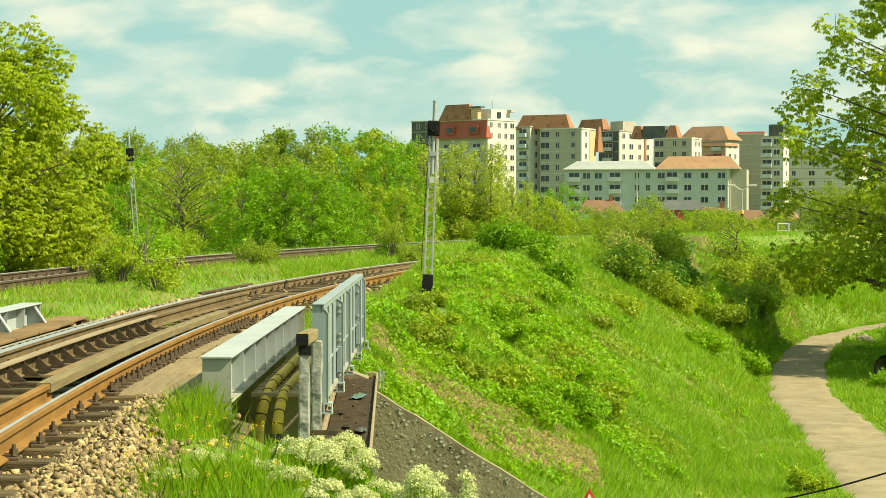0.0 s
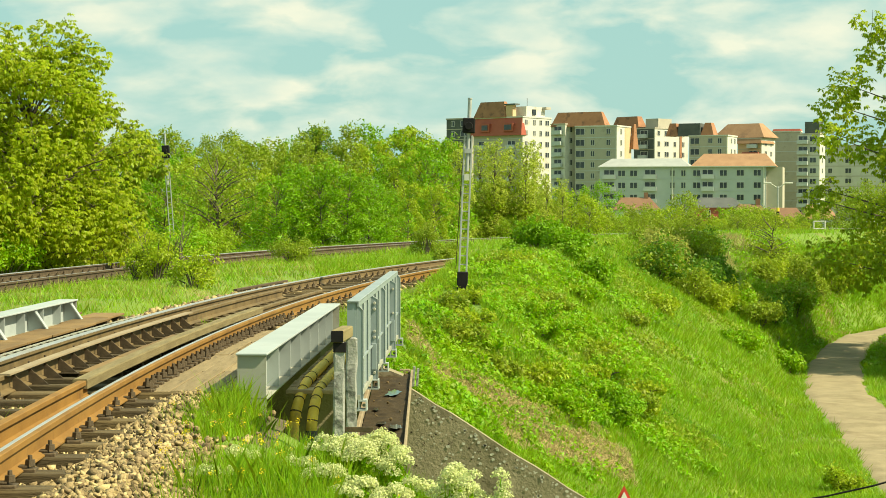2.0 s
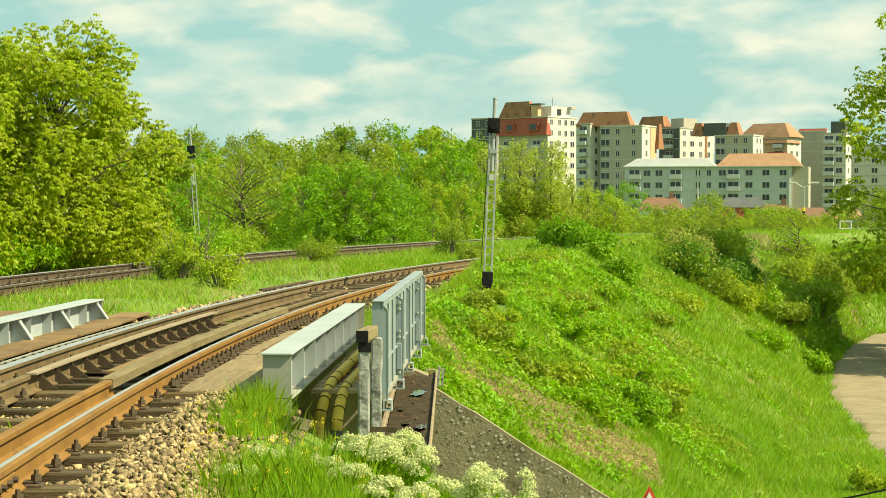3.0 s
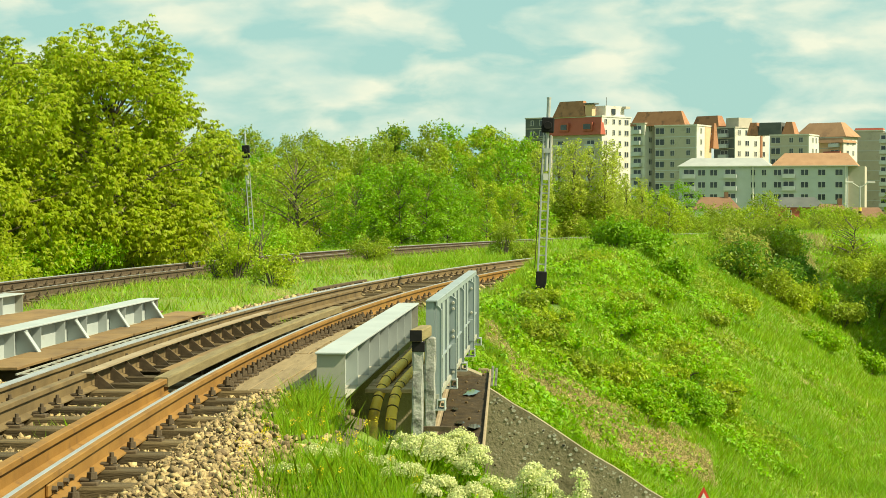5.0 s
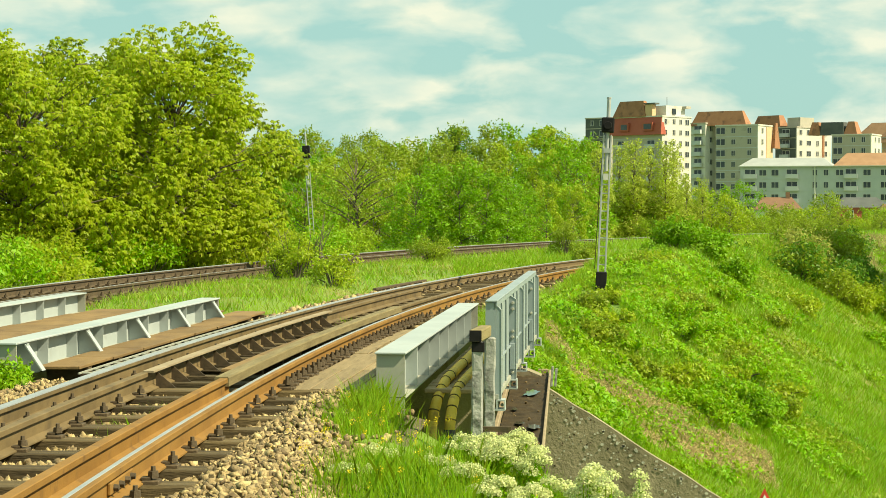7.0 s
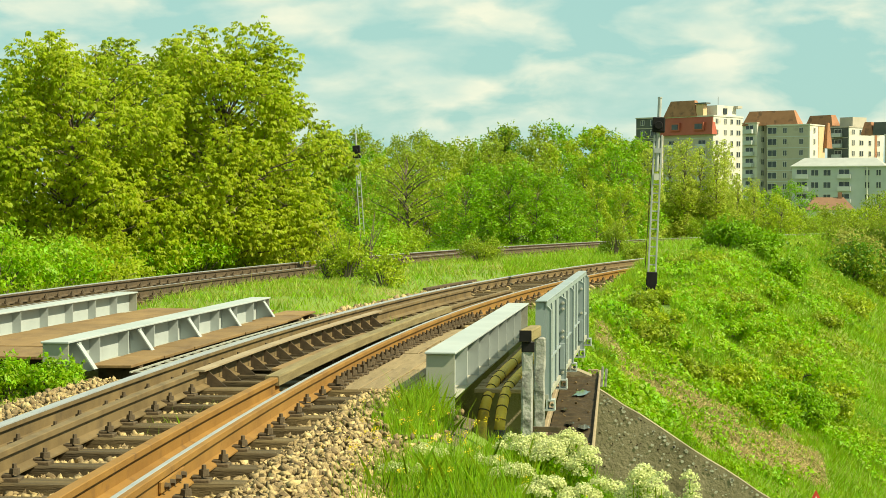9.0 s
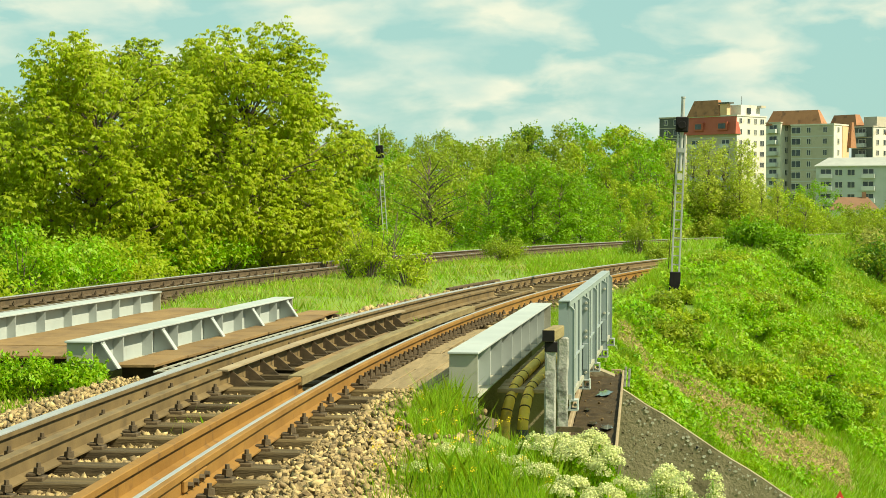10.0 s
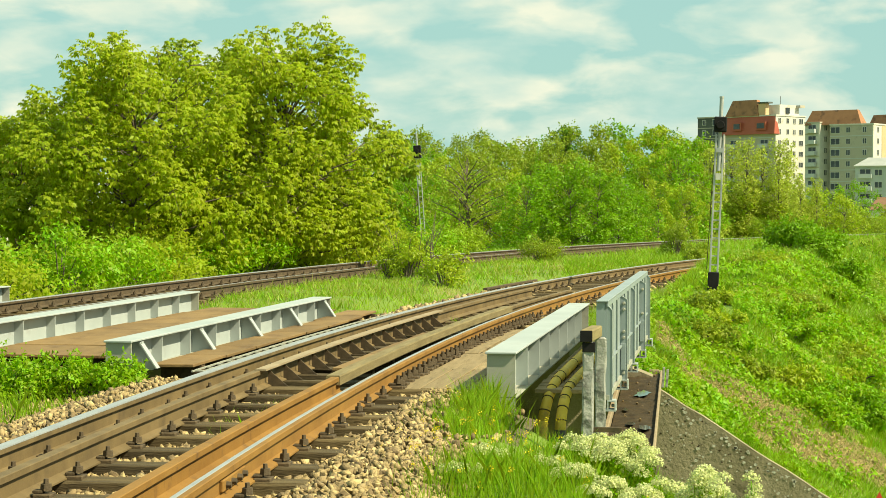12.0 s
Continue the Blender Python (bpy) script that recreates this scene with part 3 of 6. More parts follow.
def parapet():
    """Tall plated parapet: sheets between deep posts, each post on a box foot, thin ribs half way."""
    g = empty("parapet", (-1.07, 16.3, 0), "tall pale blue-grey steel parapet along the bridge edge", "parapet")
    L, z0, z1 = 7.9, -0.25, 0.62
    part("top_angle", boxm(-0.085, 0.02, -0.03, L + 0.02, z1 - 0.012, z1 + 0.004, 0.003), "steel_blue", g)
    part("top_lip", boxm(0.006, 0.02, -0.02, L + 0.02, z1 - 0.05, z1 - 0.014), "steel_blue", g)
    n = 4

    def rib(name, y, wd, low, material="steel_blue"):
        """Upright plate square to the sheet, cut off slantwise at its upper corner, with a pale edge bar."""
        bm = bmesh.new()
        prism(bm, [(0.009, 0, low), (wd, 0, low), (wd, 0, z1 - 0.085), (0.022, 0, z1 - 0.052), (0.009, 0, z1 - 0.052)], (0, y, 0), (0, y + 0.012, 0))
        ob = part(name, bm, material, g)
        bm = bmesh.new()
        prism(bm, [(wd + 0.001, 0, low), (wd + 0.006, 0, low), (wd + 0.006, 0, z1 - 0.083), (0.021, 0, z1 - 0.045), (0.019, 0, z1 - 0.05), (wd + 0.001, 0, z1 - 0.085)], (0, y - 0.004, 0), (0, y + 0.03, 0))
        part("edge_bar", bm, "steel", ob, "pale edge bar")
        return ob

    def bolt(x, y, z, mother):
        bm = bmesh.new()
        bmesh.ops.create_cone(bm, segments=6, radius1=0.017, radius2=0.013, depth=0.03, cap_ends=True, matrix=pose(x, y, z, 90, 0, 0))
        part("bolt", bm, "steel_end", mother)

    for k in range(n + 1):
        a = min(L * k / n, L - 0.06)
        if k < n:
            b = L * (k + 1) / n
            part("panel", boxm(-0.008, 0.008, a + 0.006, b - 0.006, z0 + 0.04, z1 - 0.014), "steel_blue", g)
            rib("stiffener", a + 0.66, 0.02, z0 + 0.04)
            rib("stiffener", a + 1.32, 0.02, z0 + 0.04)
            part("post", boxm(-0.06, -0.009, a + 0.03, a + 0.045, z0 - 0.05, z1 - 0.014), "steel_blue", g)
        splice = k in (1, 3)
        ob = rib("post_plate", a + 0.02, 0.075 if splice else 0.05, z0 - 0.02)
        if splice:
            plate = part("splice_plate", boxm(0.015, 0.068, a + 0.002, a + 0.018, -0.16, 0.10, 0.003), "steel_blue", g, "bolted splice plate")
            for zz in ((0.50, 0.44, 0.22, 0.16, -0.19) if k == 1 else (0.47, 0.18)):
                bolt(0.045, a + 0.008, zz, ob)
        # open box foot: two cheeks and a sole
        foot = part("foot", boxm(-0.05, 0.09, a - 0.02, a + 0.14, z0 - 0.105, z0 - 0.09), "steel", g, "bolted box foot")
        part("cheek", boxm(0.078, 0.088, a - 0.02, a + 0.14, z0 - 0.0895, z0 - 0.021), "steel", foot)
        part("cheek", boxm(0.012, 0.024, a - 0.02, a + 0.14, z0 - 0.0895, z0 - 0.021), "steel", foot)
        part("lid", boxm(0.012, 0.088, a - 0.015, a + 0.14, z0 - 0.0205, z0 - 0.008), "steel", foot)
        bolt(0.06, a + 0.05, z0 - 0.06, foot)
    part("rail_strip", boxm(0.010, 0.03, 0.1, L - 0.07, 0.07, 0.085), "steel_blue", g)
    part("bottom_angle", boxm(-0.06, 0.03, 0, L, z0 - 0.006, z0 + 0.036), "steel_end", g)
    part("end_plate", boxm(-0.085, -0.009, -0.012, 0.004, z0, z1 - 0.016), "steel_blue", g)


parapet()


def deck(x0, x1, y0, y1, z, n, label, seed, material="deck"):
    rng = random.Random(seed)
    d = empty("bridge_deck", (x0, y0, z), label, "decking", "bridge decks")
    w = x1 - x0
    for k in range(n):
        a, b = (y1 - y0) * k / n, (y1 - y0) * (k + 1) / n
        ob = part("deck_plate", boxm(rng.uniform(0, 0.03) * min(1, w), w - rng.uniform(0, 0.04) * min(1, w), a + 0.006, b - 0.006, -0.03, 0, 0.004), material, d)
        ob.matrix_basis = pose(0, 0, rng.uniform(0, 0.008), 0, rng.uniform(-0.5, 0.5), rng.uniform(-0.3, 0.3))
    for yy in np.arange(0.3, y1 - y0, 1.1):
        part("bearer", boxm(0.02, w - 0.02, yy, yy + 0.12, -0.16, -0.032), "rust_dark", d)
    return d


for i in range(4):
    deck(-2.88 + i * 0.198, -2.687 + i * 0.198, 15.98 + 0.05 * (i % 2), 24.1, -0.16, 4, "worn brown walkway plank between rail and girder", 10 + i, material="plank_deck")
deck(-5.45, -5.0, 16.9, 26.3, -0.055, 8, "rusty brown deck plates beside the running rail", 2)
deck(-7.72, -5.76, 17.9, 26.9, -0.065, 7, "rusty brown deck plates between two girders", 3)
deck(-7.60, -5.80, 17.05, 17.85, -0.17, 2, "lower rusty deck plate between two girders", 5)
deck(-3.78, -3.42, 17.4, 22.6, -0.11, 3, "brown walking board between the guard rails", 4)
deck(-11.1, -8.1, 19.5, 27.4, -0.24, 8, "rusty deck plates under the rear track", 6)

# long stringers under the rails, to carry the sleepers over the gap
for o in (-0.75, 0.75):
    tagged(sweep("stringer", 1, o, -3.6, 5.2, rect(0.3, -0.95, -0.318), "rust_dark"), "dark rusty steel stringer under the rails", "girder", "bridge stringers")

# abutments and wing wall
def slab(name, loop, d, material, label):
    bm = bmesh.new()
    prism(bm, loop, (0, 0, 0), (0, d, 0))
    return tagged(obj(name, bm, material), label, "wall", kind="structure")


slab("wall_abutment_far_skew", [(-14, 27.42, -4.6), (-2.2, 24.12, -4.6), (-2.2, 24.12, -0.36), (-14, 27.42, -0.36)], 0.35, "concrete", "weathered concrete bridge abutment")
slab("wall_abutment_near_skew", [(-14, 18.3, -4.6), (-2.2, 15.7, -4.6), (-2.2, 15.7, -0.42), (-14, 18.3, -0.40)], 0.30, "concrete", "weathered concrete bridge abutment")
slab("wall_abutment_far", [(-2.198, 24.12, -4.6), (-0.98, 24.12, -4.6), (-0.98, 24.12, -0.75), (-1.6, 24.12, -0.50), (-2.198, 24.12, -0.36)], 0.35, "concrete", "weathered concrete bridge abutment")
slab("wall_abutment_near", [(-2.198, 15.7, -4.6), (-0.75, 15.7, -4.6), (-0.75, 15.7, -0.85), (-1.6, 15.7, -0.60), (-2.198, 15.7, -0.42)], 0.30, "concrete", "weathered concrete bridge abutment")


def wing_wall():
    rng = random.Random(4)
    top = lambda x: -0.92 - (x + 0.86) * 0.632
    bm = bmesh.new()
    n = 24
    front, back = [], []
    for k in range(n + 1):
        x = -0.976 + (4.2 + 0.976) * k / n
        e = rng.uniform(-0.012, 0.012)
        front.append((bm.verts.new((x, 24.10, -4.6)), bm.verts.new((x, 24.10 + rng.uniform(0, 0.01), top(x) + e)), bm.verts.new((x, 24.24, top(x) + e + 0.0)), bm.verts.new((x, 24.24, -4.6))))
    for a, b in zip(front[:-1], front[1:]):
        for j in range(4):
            bm.faces.new((a[j], b[j], b[(j + 1) % 4], a[(j + 1) % 4]))
    bm.faces.new(front[0])
    bm.faces.new(front[-1][::-1])
    bmesh.ops.recalc_face_normals(bm, faces=bm.faces)
    w = tagged(obj("wall_wing", bm, "concrete"), "pitted grey concrete wing wall beside the slope", "wall", kind="structure")
    # lichen patches and shallow pits on its face
    for name, material, n, lo, hi in (("lichen", "lichen", 240, 0.005, 0.022), ("pit", "mud", 110, 0.004, 0.015)):
        bm = bmesh.new()
        for _ in range(n):
            x = rng.uniform(-0.9, 2.2)
            dz = rng.random() ** (2.2 if name == "lichen" else 1.2) * 1.0
            r, m = rng.uniform(lo, hi), rng.randint(6, 9)
            vs = []
            for k in range(m):
                q = r * rng.uniform(0.65, 1.2)
                vs.append(bm.verts.new((x + q * math.cos(6.283 * k / m) * 1.2, 24.096, top(x) - 0.05 - dz + q * math.sin(6.283 * k / m))))
            bm.faces.new(vs)
        ob = obj(name, bm, material, w, "pale lichen spots" if name == "lichen" else "dark pits in the concrete")
        ob["kind"] = "stuff"


wing_wall()


def trough():
    t = empty("drain_trough", (-0.925, 16.4, -0.76), "rusty drainage trough with wet dark mud beside the parapet", "trough", rz=1.8)
    bm = bmesh.new()
    nx, ny = 8, 60
    grid = [[bm.verts.new((-0.17 + 0.46 * i / nx, 8.4 * j / ny, 0.025 * noise.noise((i * 0.9, j * 0.5, 3)))) for i in range(nx + 1)] for j in range(ny + 1)]
    for j in range(ny):
        for i in range(nx):
            bm.faces.new((grid[j][i], grid[j][i + 1], grid[j + 1][i + 1], grid[j + 1][i]))
    part("mud_floor", bm, "mud", t, "wet dark mud", smooth=True)
    part("trough_plate", boxm(-0.17, 0.29, 0, 8.4, -0.10, -0.04), "rust_dark", t)
    for x0, tilt in ((-0.20, 0.6), (0.27, -0.8)):
        ob = part("edge_timber", boxm(-0.02, 0.025, 0, 8.3, -0.07, 0.06, 0.008) if x0 < 0 else boxm(-0.01, 0.016, 0, 8.3, -0.05, 0.035, 0.005), "plank_pale", t, "pale weathered edge timber")
        ob.matrix_basis = pose(x0, 0, 0.01, 0, 0, tilt * 0.25)
    rng = random.Random(8)
    # pools of rain water in the hollows of the mud
    for px, py, pr, ln in ((0.10, 5.4, 0.085, 4.5), (0.02, 2.3, 0.05, 2.6), (0.17, 2.0, 0.06, 3.4), (-0.06, 3.6, 0.04, 3.0), (0.12, 1.0, 0.05, 2.0)):
        bm = bmesh.new()
        bmesh.ops.create_circle(bm, cap_ends=True, segments=16, radius=pr)
        for v in bm.verts:
            v.co *= rng.uniform(0.7, 1.2)
            v.co.y *= ln
        ob = part("puddle", bm, "water", t, "small bright puddle")
        ob.matrix_basis = pose(px, py, 0.022, 0, 0, rng.uniform(-6, 6))
    # clods and fallen sticks on the mud
    for k in range(18):
        bm = bmesh.new()
        bmesh.ops.create_icosphere(bm, subdivisions=1, radius=rng.uniform(0.008, 0.018))
        for v in bm.verts:
            v.co *= rng.uniform(0.6, 1.3)
        ob = part("clod", bm, "rust_mid", t)
        ob.matrix_basis = pose(rng.uniform(-0.13, 0.24), rng.uniform(0.2, 8.0), 0.015)
    part("end_lip", boxm(-0.17, 0.28, 8.3, 8.36, -0.08, 0.05, 0.01), "plank_pale", t, "pale board across the trough's end")
    for k, (px, py) in enumerate(((0.33, 7.2), (0.38, 7.25))):
        ob = part("peg", boxm(-0.015, 0.015, -0.015, 0.015, -0.1, 0.16 - 0.03 * k, 0.003), "post_white", t, "short pale peg")
        ob.matrix_basis = pose(px, py, 0.02, 0, 4, 0)


trough()


def gate_posts():
    g = empty("post_pair", (-1.075, 14.6, -0.75), "two flaking white concrete posts under a timber cap", "post")
    rng = random.Random(2)
    for k, (dx, y) in enumerate(((-0.03, 0.0), (0.035, 0.5))):
        bm = bmesh.new()
        box(bm, -0.043, 0.043, -0.046, 0.046, 0, 1.13, 0.01)
        bmesh.ops.subdivide_edges(bm, edges=[e for e in bm.edges if abs(e.verts[0].co.z - e.verts[1].co.z) > 0.5], cuts=9)
        for v in bm.verts:
            v.co += Vector((rng.uniform(-0.006, 0.006), rng.uniform(-0.006, 0.006), 0))
        ob = part("post", bm, "post_white", g)
        ob.matrix_basis = pose(dx, y, 0, 0, 0.4, 3)
    ob = part("cap_beam", boxm(-0.05, 0.05, -0.07, 0.56, 1.13, 1.225, 0.01), "plank", g, "weathered timber cap")
    ob.matrix_basis = pose(-0.03, 0, 0, 0, 0, -3)
    # thin black sheet paints the shade on the cap's near end
    ob = part("cap_end", boxm(-0.048, 0.048, -0.080, -0.071, 1.133, 1.222), "black", g, "cap end darkened as painted shade")
    ob.matrix_basis = pose(-0.03, 0, 0, 0, 0, -3)
    ob = part("collar", boxm(-0.051, 0.051, -0.054, 0.054, 1.05, 1.128, 0.004), "black", g, "black painted band")
    ob.matrix_basis = pose(-0.026, 0, 0, 0, 0.4, 3)
    part("tie_bar", boxm(-0.03, 0.24, 0.1, 0.13, 0.40, 0.44), "rust_dark", g, "rusty tie bar")


gate_posts()


def pipe(x, y_end, z, bend_x, bend_y, material, dark_from, label):
    p = empty("insulated_pipe", (0, 0, 0), label, "pipe", "insulated pipes")
    pts = [(x, 24.0, z), (x, 22.0, z), (x, 20.0, z), (x, y_end, z)]
    for k in range(1, 6):
        a = k / 5 * math.pi / 2
        pts.append((x + (bend_x - x) * k / 5, y_end - (y_end - bend_y) * math.sin(a), z - 0.35 * (1 - math.cos(a))))
    bm = bmesh.new()
    tube(bm, pts, [0.050 * (1 + 0.06 * math.sin(3.1 * k)) for k in range(len(pts))], 14, ref=(1, 0.02, 0))
    part("wrapped_run", bm, material, p, smooth=True)
    bx, by, bz = pts[-1]
    bm = bmesh.new()
    tube(bm, [(bx, by, bz + 0.02), (bx - 0.005, by - 0.01, bz - 0.2), (bx, by, bz - 0.48)], [0.052, 0.049, 0.051], 14, ref=(1, 0.02, 0))
    part("drop", bm, dark_from, p, "wrapped vertical end", smooth=True)
    bm = bmesh.new()
    tube(bm, [(bx, by, bz - 0.36), (bx, by, bz - 0.44)], [0.066, 0.064], 14)
    part("collar", bm, "pipe", p)
    for k in range(8):
        i = min(k * 0.95 + 0.4, len(pts) - 1.01)
        a, b = Vector(pts[int(i)]), Vector(pts[int(i) + 1])
        c = a.lerp(b, i - int(i))
        d = (b - a).normalized() * 0.005
        bm = bmesh.new()
        tube(bm, [c - d, c + d], [0.0555, 0.0555], 14)
        part("wire_band", bm, "rust_dark", p, "thin dark binding wire")
    return p


pipe(-1.62, 18.1, -0.20, -1.70, 17.0, "pipe", "pipe", "yellow wrapped pipe bending down at the abutment")
pipe(-1.49, 17.6, -0.26, -1.52, 16.8, "pipe", "pipe_dark", "yellow wrapped pipe with a black lower end")
b = empty("pipe_walk", (-1.80, 17.25, -0.262), "dirty timber boards under the wrapped pipes", "boards")
for k in range(24):
    ob = part("board", boxm(0, 0.66, 0, 0.29, -0.04, 0, 0.005), "plank_walk", b)
    ob.matrix_basis = pose(0, k * 0.312, 0.004 * (k % 3), 0, 0, 0.6 * ((k * 7) % 5 - 2))

# pale grey steel strip with rungs beside the outer rail of the bridge
lad = empty("edge_strip", (0, 0, 0), "pale grey steel lattice strip between rail and deck", "strip")
for o in (-1.06, -0.96):
    sweep("strip_bar", 1, o, -3.0, 6.5, rect(0.014, -0.06, -0.045), "steel_end", lad)
for k in range(26):
    x, y, a = along(1, -2.9 + k * 0.36, -1.01)
    ob = part("rung", boxm(-0.043, 0.043, -0.02, 0.02, -0.06, -0.05), "steel_end", lad)
    ob.matrix_basis = pose(x, y, 0, 0, 0, -math.degrees(a))

# ---- town, some 400 to 500 m off ----
F = 3265.7


def bearing(k, D):
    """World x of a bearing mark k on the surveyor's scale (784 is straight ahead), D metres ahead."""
    return (k - 784) / F * D


def up(v, D):
    """World height of a mark v on the same scale (376 is eye level)."""
    return EYE + (376 - v) / F * D


def window_mesh(name, w, h, d, material):
    me = bpy.data.meshes.new(name)
    bm = boxm(-w / 2, w / 2, -d, d, -h / 2, h / 2)
    bm.to_mesh(me)
    bm.free()
    me.materials.append(M[material])
    return me


def frame_mesh(w, h):
    bm = bmesh.new()
    t = 0.09
    for x0, x1, z0, z1 in ((-w / 2, w / 2, h / 2, h / 2 + t), (-w / 2, w / 2, -h / 2 - t, -h / 2), (-w / 2 - t, -w / 2, -h / 2 - t, h / 2 + t), (w / 2, w / 2 + t, -h / 2 - t, h / 2 + t), (-0.05, 0.05, -h / 2, h / 2)):
        box(bm, x0, x1, -0.09, 0.06, z0, z1)
    me = bpy.data.meshes.new("window_frame")
    bm.to_mesh(me)
    bm.free()
    me.materials.append(M["frame"])
    return me


PANES = {k: window_mesh("window", w, h, 0.05, "window") for k, (w, h) in {"w": (1.55, 1.25), "n": (0.95, 1.25), "l": (2.3, 1.45)}.items()}
FRAMES = {k: frame_mesh(w, h) for k, (w, h) in {"w": (1.55, 1.25), "n": (0.95, 1.25), "l": (2.3, 1.45)}.items()}
PARAPETS = window_mesh("balcony", 2.9, 1.0, 0.45, "wall_blue")


def add_window(parent, m, kind):
    p = new("window", PANES[kind])
    p.parent = parent
    p.matrix_basis = m
    f = new("window_frame", FRAMES[kind])
    f.parent = p


def frustum(bm, x0, x1, y0, y1, z0, z1, inset_x, inset_y):
    vs = box(bm, x0, x1, y0, y1, z0, z1)
    cx, cy = (x0 + x1) / 2, (y0 + y1) / 2
    for v in vs:
        if v.co.z > (z0 + z1) / 2:
            v.co.x = cx + (v.co.x - cx) * (1 - 2 * inset_x / (x1 - x0))
            v.co.y = cy + (v.co.y - cy) * (1 - 2 * inset_y / (y1 - y0))


def tower(k0, km, k1, v_top, D, front, side, label, turn=35.0, storey=2.75, front_cols=(), side_cols=(), roof=None, base=-3.0, extras=(), bare_top=0):
    """A block whose corner towards us stands at km: its front runs left to k0, its sunny side right to k1.
    Columns are (place along the face 0..1, kind), balconies of kind 'b'."""
    w = (km - k0) * D / F / math.cos(radians(turn))
    d = (k1 - km) * D / F / math.sin(radians(turn))
    h = up(v_top, D) - base
    b = empty("apartment_block", (bearing(km, D), D, base), label, "building", "apartment blocks", rz=-turn)
    # grey fronts beside white sides carry the blocks' shade in their wall colour
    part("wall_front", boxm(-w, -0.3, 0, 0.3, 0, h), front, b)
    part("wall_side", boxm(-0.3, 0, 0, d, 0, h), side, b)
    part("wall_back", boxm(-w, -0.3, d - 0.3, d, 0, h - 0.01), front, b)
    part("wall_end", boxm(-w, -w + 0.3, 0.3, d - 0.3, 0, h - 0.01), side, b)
    part("flat_roof", boxm(-w + 0.05, -0.05, 0.05, d - 0.05, h - 0.5, h + 0.15), "wall_grey", b)
    part("cornice", boxm(-w - 0.15, 0.15, -0.15, d + 0.15, h - 0.12, h + 0.22), "wall_grey" if front != "wall_grey" else "wall_white", b)
    n = int(h / storey)
    for k in range(1, n + 1):
        part("floor_band", boxm(-w + 0.02, -0.02, -0.05, 0.0, h - k * storey - 0.10, h - k * storey + 0.10), "wall_blue" if front == "wall_grey" else "wall_grey", b)
        z = h - (k - 0.5) * storey + 0.1
        for cols, sidef in ((front_cols, False), (side_cols, True)):
            for f, kind in cols:
                m = pose(-0.01, f * d, z, 0, 0, 90) if sidef else pose(-w * f, -0.01, z)
                if kind == "b" and k > bare_top:
                    add_window(b, m, "l")
                    q = new("balcony", PARAPETS)
                    q.parent = b
                    q.matrix_basis = m @ pose(0, -0.55, -0.75)
                else:
                    add_window(b, m, "w" if kind == "b" else kind)
    for ob_name, material, x0, x1, y0, y1, z0, z1, ix, iy in extras:
        bm = bmesh.new()
        frustum(bm, -w * x1, -w * x0, d * y0, d * y1, h + z0, h + z1, ix, iy)
        part(ob_name, bm, material, b)
    return b


tower(728, 774, 792, 215, 495, "wall_dark", "wall_grey", "dark glazed rear wing of an apartment block", front_cols=((0.3, "l"), (0.75, "n")))
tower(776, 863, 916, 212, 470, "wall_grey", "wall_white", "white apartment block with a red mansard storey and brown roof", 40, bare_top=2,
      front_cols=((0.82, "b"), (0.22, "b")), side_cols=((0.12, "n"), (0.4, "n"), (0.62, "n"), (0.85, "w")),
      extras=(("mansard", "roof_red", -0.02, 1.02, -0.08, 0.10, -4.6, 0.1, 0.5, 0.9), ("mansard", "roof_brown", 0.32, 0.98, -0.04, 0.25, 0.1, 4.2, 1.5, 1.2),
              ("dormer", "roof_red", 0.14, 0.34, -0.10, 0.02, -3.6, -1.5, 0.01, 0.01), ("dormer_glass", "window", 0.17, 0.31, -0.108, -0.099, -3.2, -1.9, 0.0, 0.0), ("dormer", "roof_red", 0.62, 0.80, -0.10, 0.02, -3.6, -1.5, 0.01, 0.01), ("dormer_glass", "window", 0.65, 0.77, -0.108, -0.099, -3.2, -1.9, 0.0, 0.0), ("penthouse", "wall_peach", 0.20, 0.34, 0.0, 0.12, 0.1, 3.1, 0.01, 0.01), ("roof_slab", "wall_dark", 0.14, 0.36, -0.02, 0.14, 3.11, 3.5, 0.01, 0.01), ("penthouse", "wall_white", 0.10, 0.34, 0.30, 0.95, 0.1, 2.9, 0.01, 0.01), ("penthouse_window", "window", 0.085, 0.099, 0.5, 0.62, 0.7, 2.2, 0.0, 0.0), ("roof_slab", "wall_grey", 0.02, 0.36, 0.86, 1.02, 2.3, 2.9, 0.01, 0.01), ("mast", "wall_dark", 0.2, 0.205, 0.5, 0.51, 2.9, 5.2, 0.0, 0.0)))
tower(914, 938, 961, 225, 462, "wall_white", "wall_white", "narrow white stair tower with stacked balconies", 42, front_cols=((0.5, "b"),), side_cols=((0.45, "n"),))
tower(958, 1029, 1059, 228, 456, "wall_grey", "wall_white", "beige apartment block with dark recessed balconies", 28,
      front_cols=((0.88, "l"), (0.58, "n"), (0.2, "n")), side_cols=((0.3, "n"), (0.75, "n")),
      extras=(("mansard", "roof_brown", 0.28, 1.62, 0.0, 0.4, 0.1, 3.7, 1.6, 1.2), ("peach_strip", "wall_peach", -0.012, 0.0, 0.55, 0.98, -9.5, -0.3, 0.0, 0.0),
              ("sloping_slab", "roof_brown", -0.10, -0.02, 0.85, 1.25, -5.5, 0.8, 0.25, 1.2)))
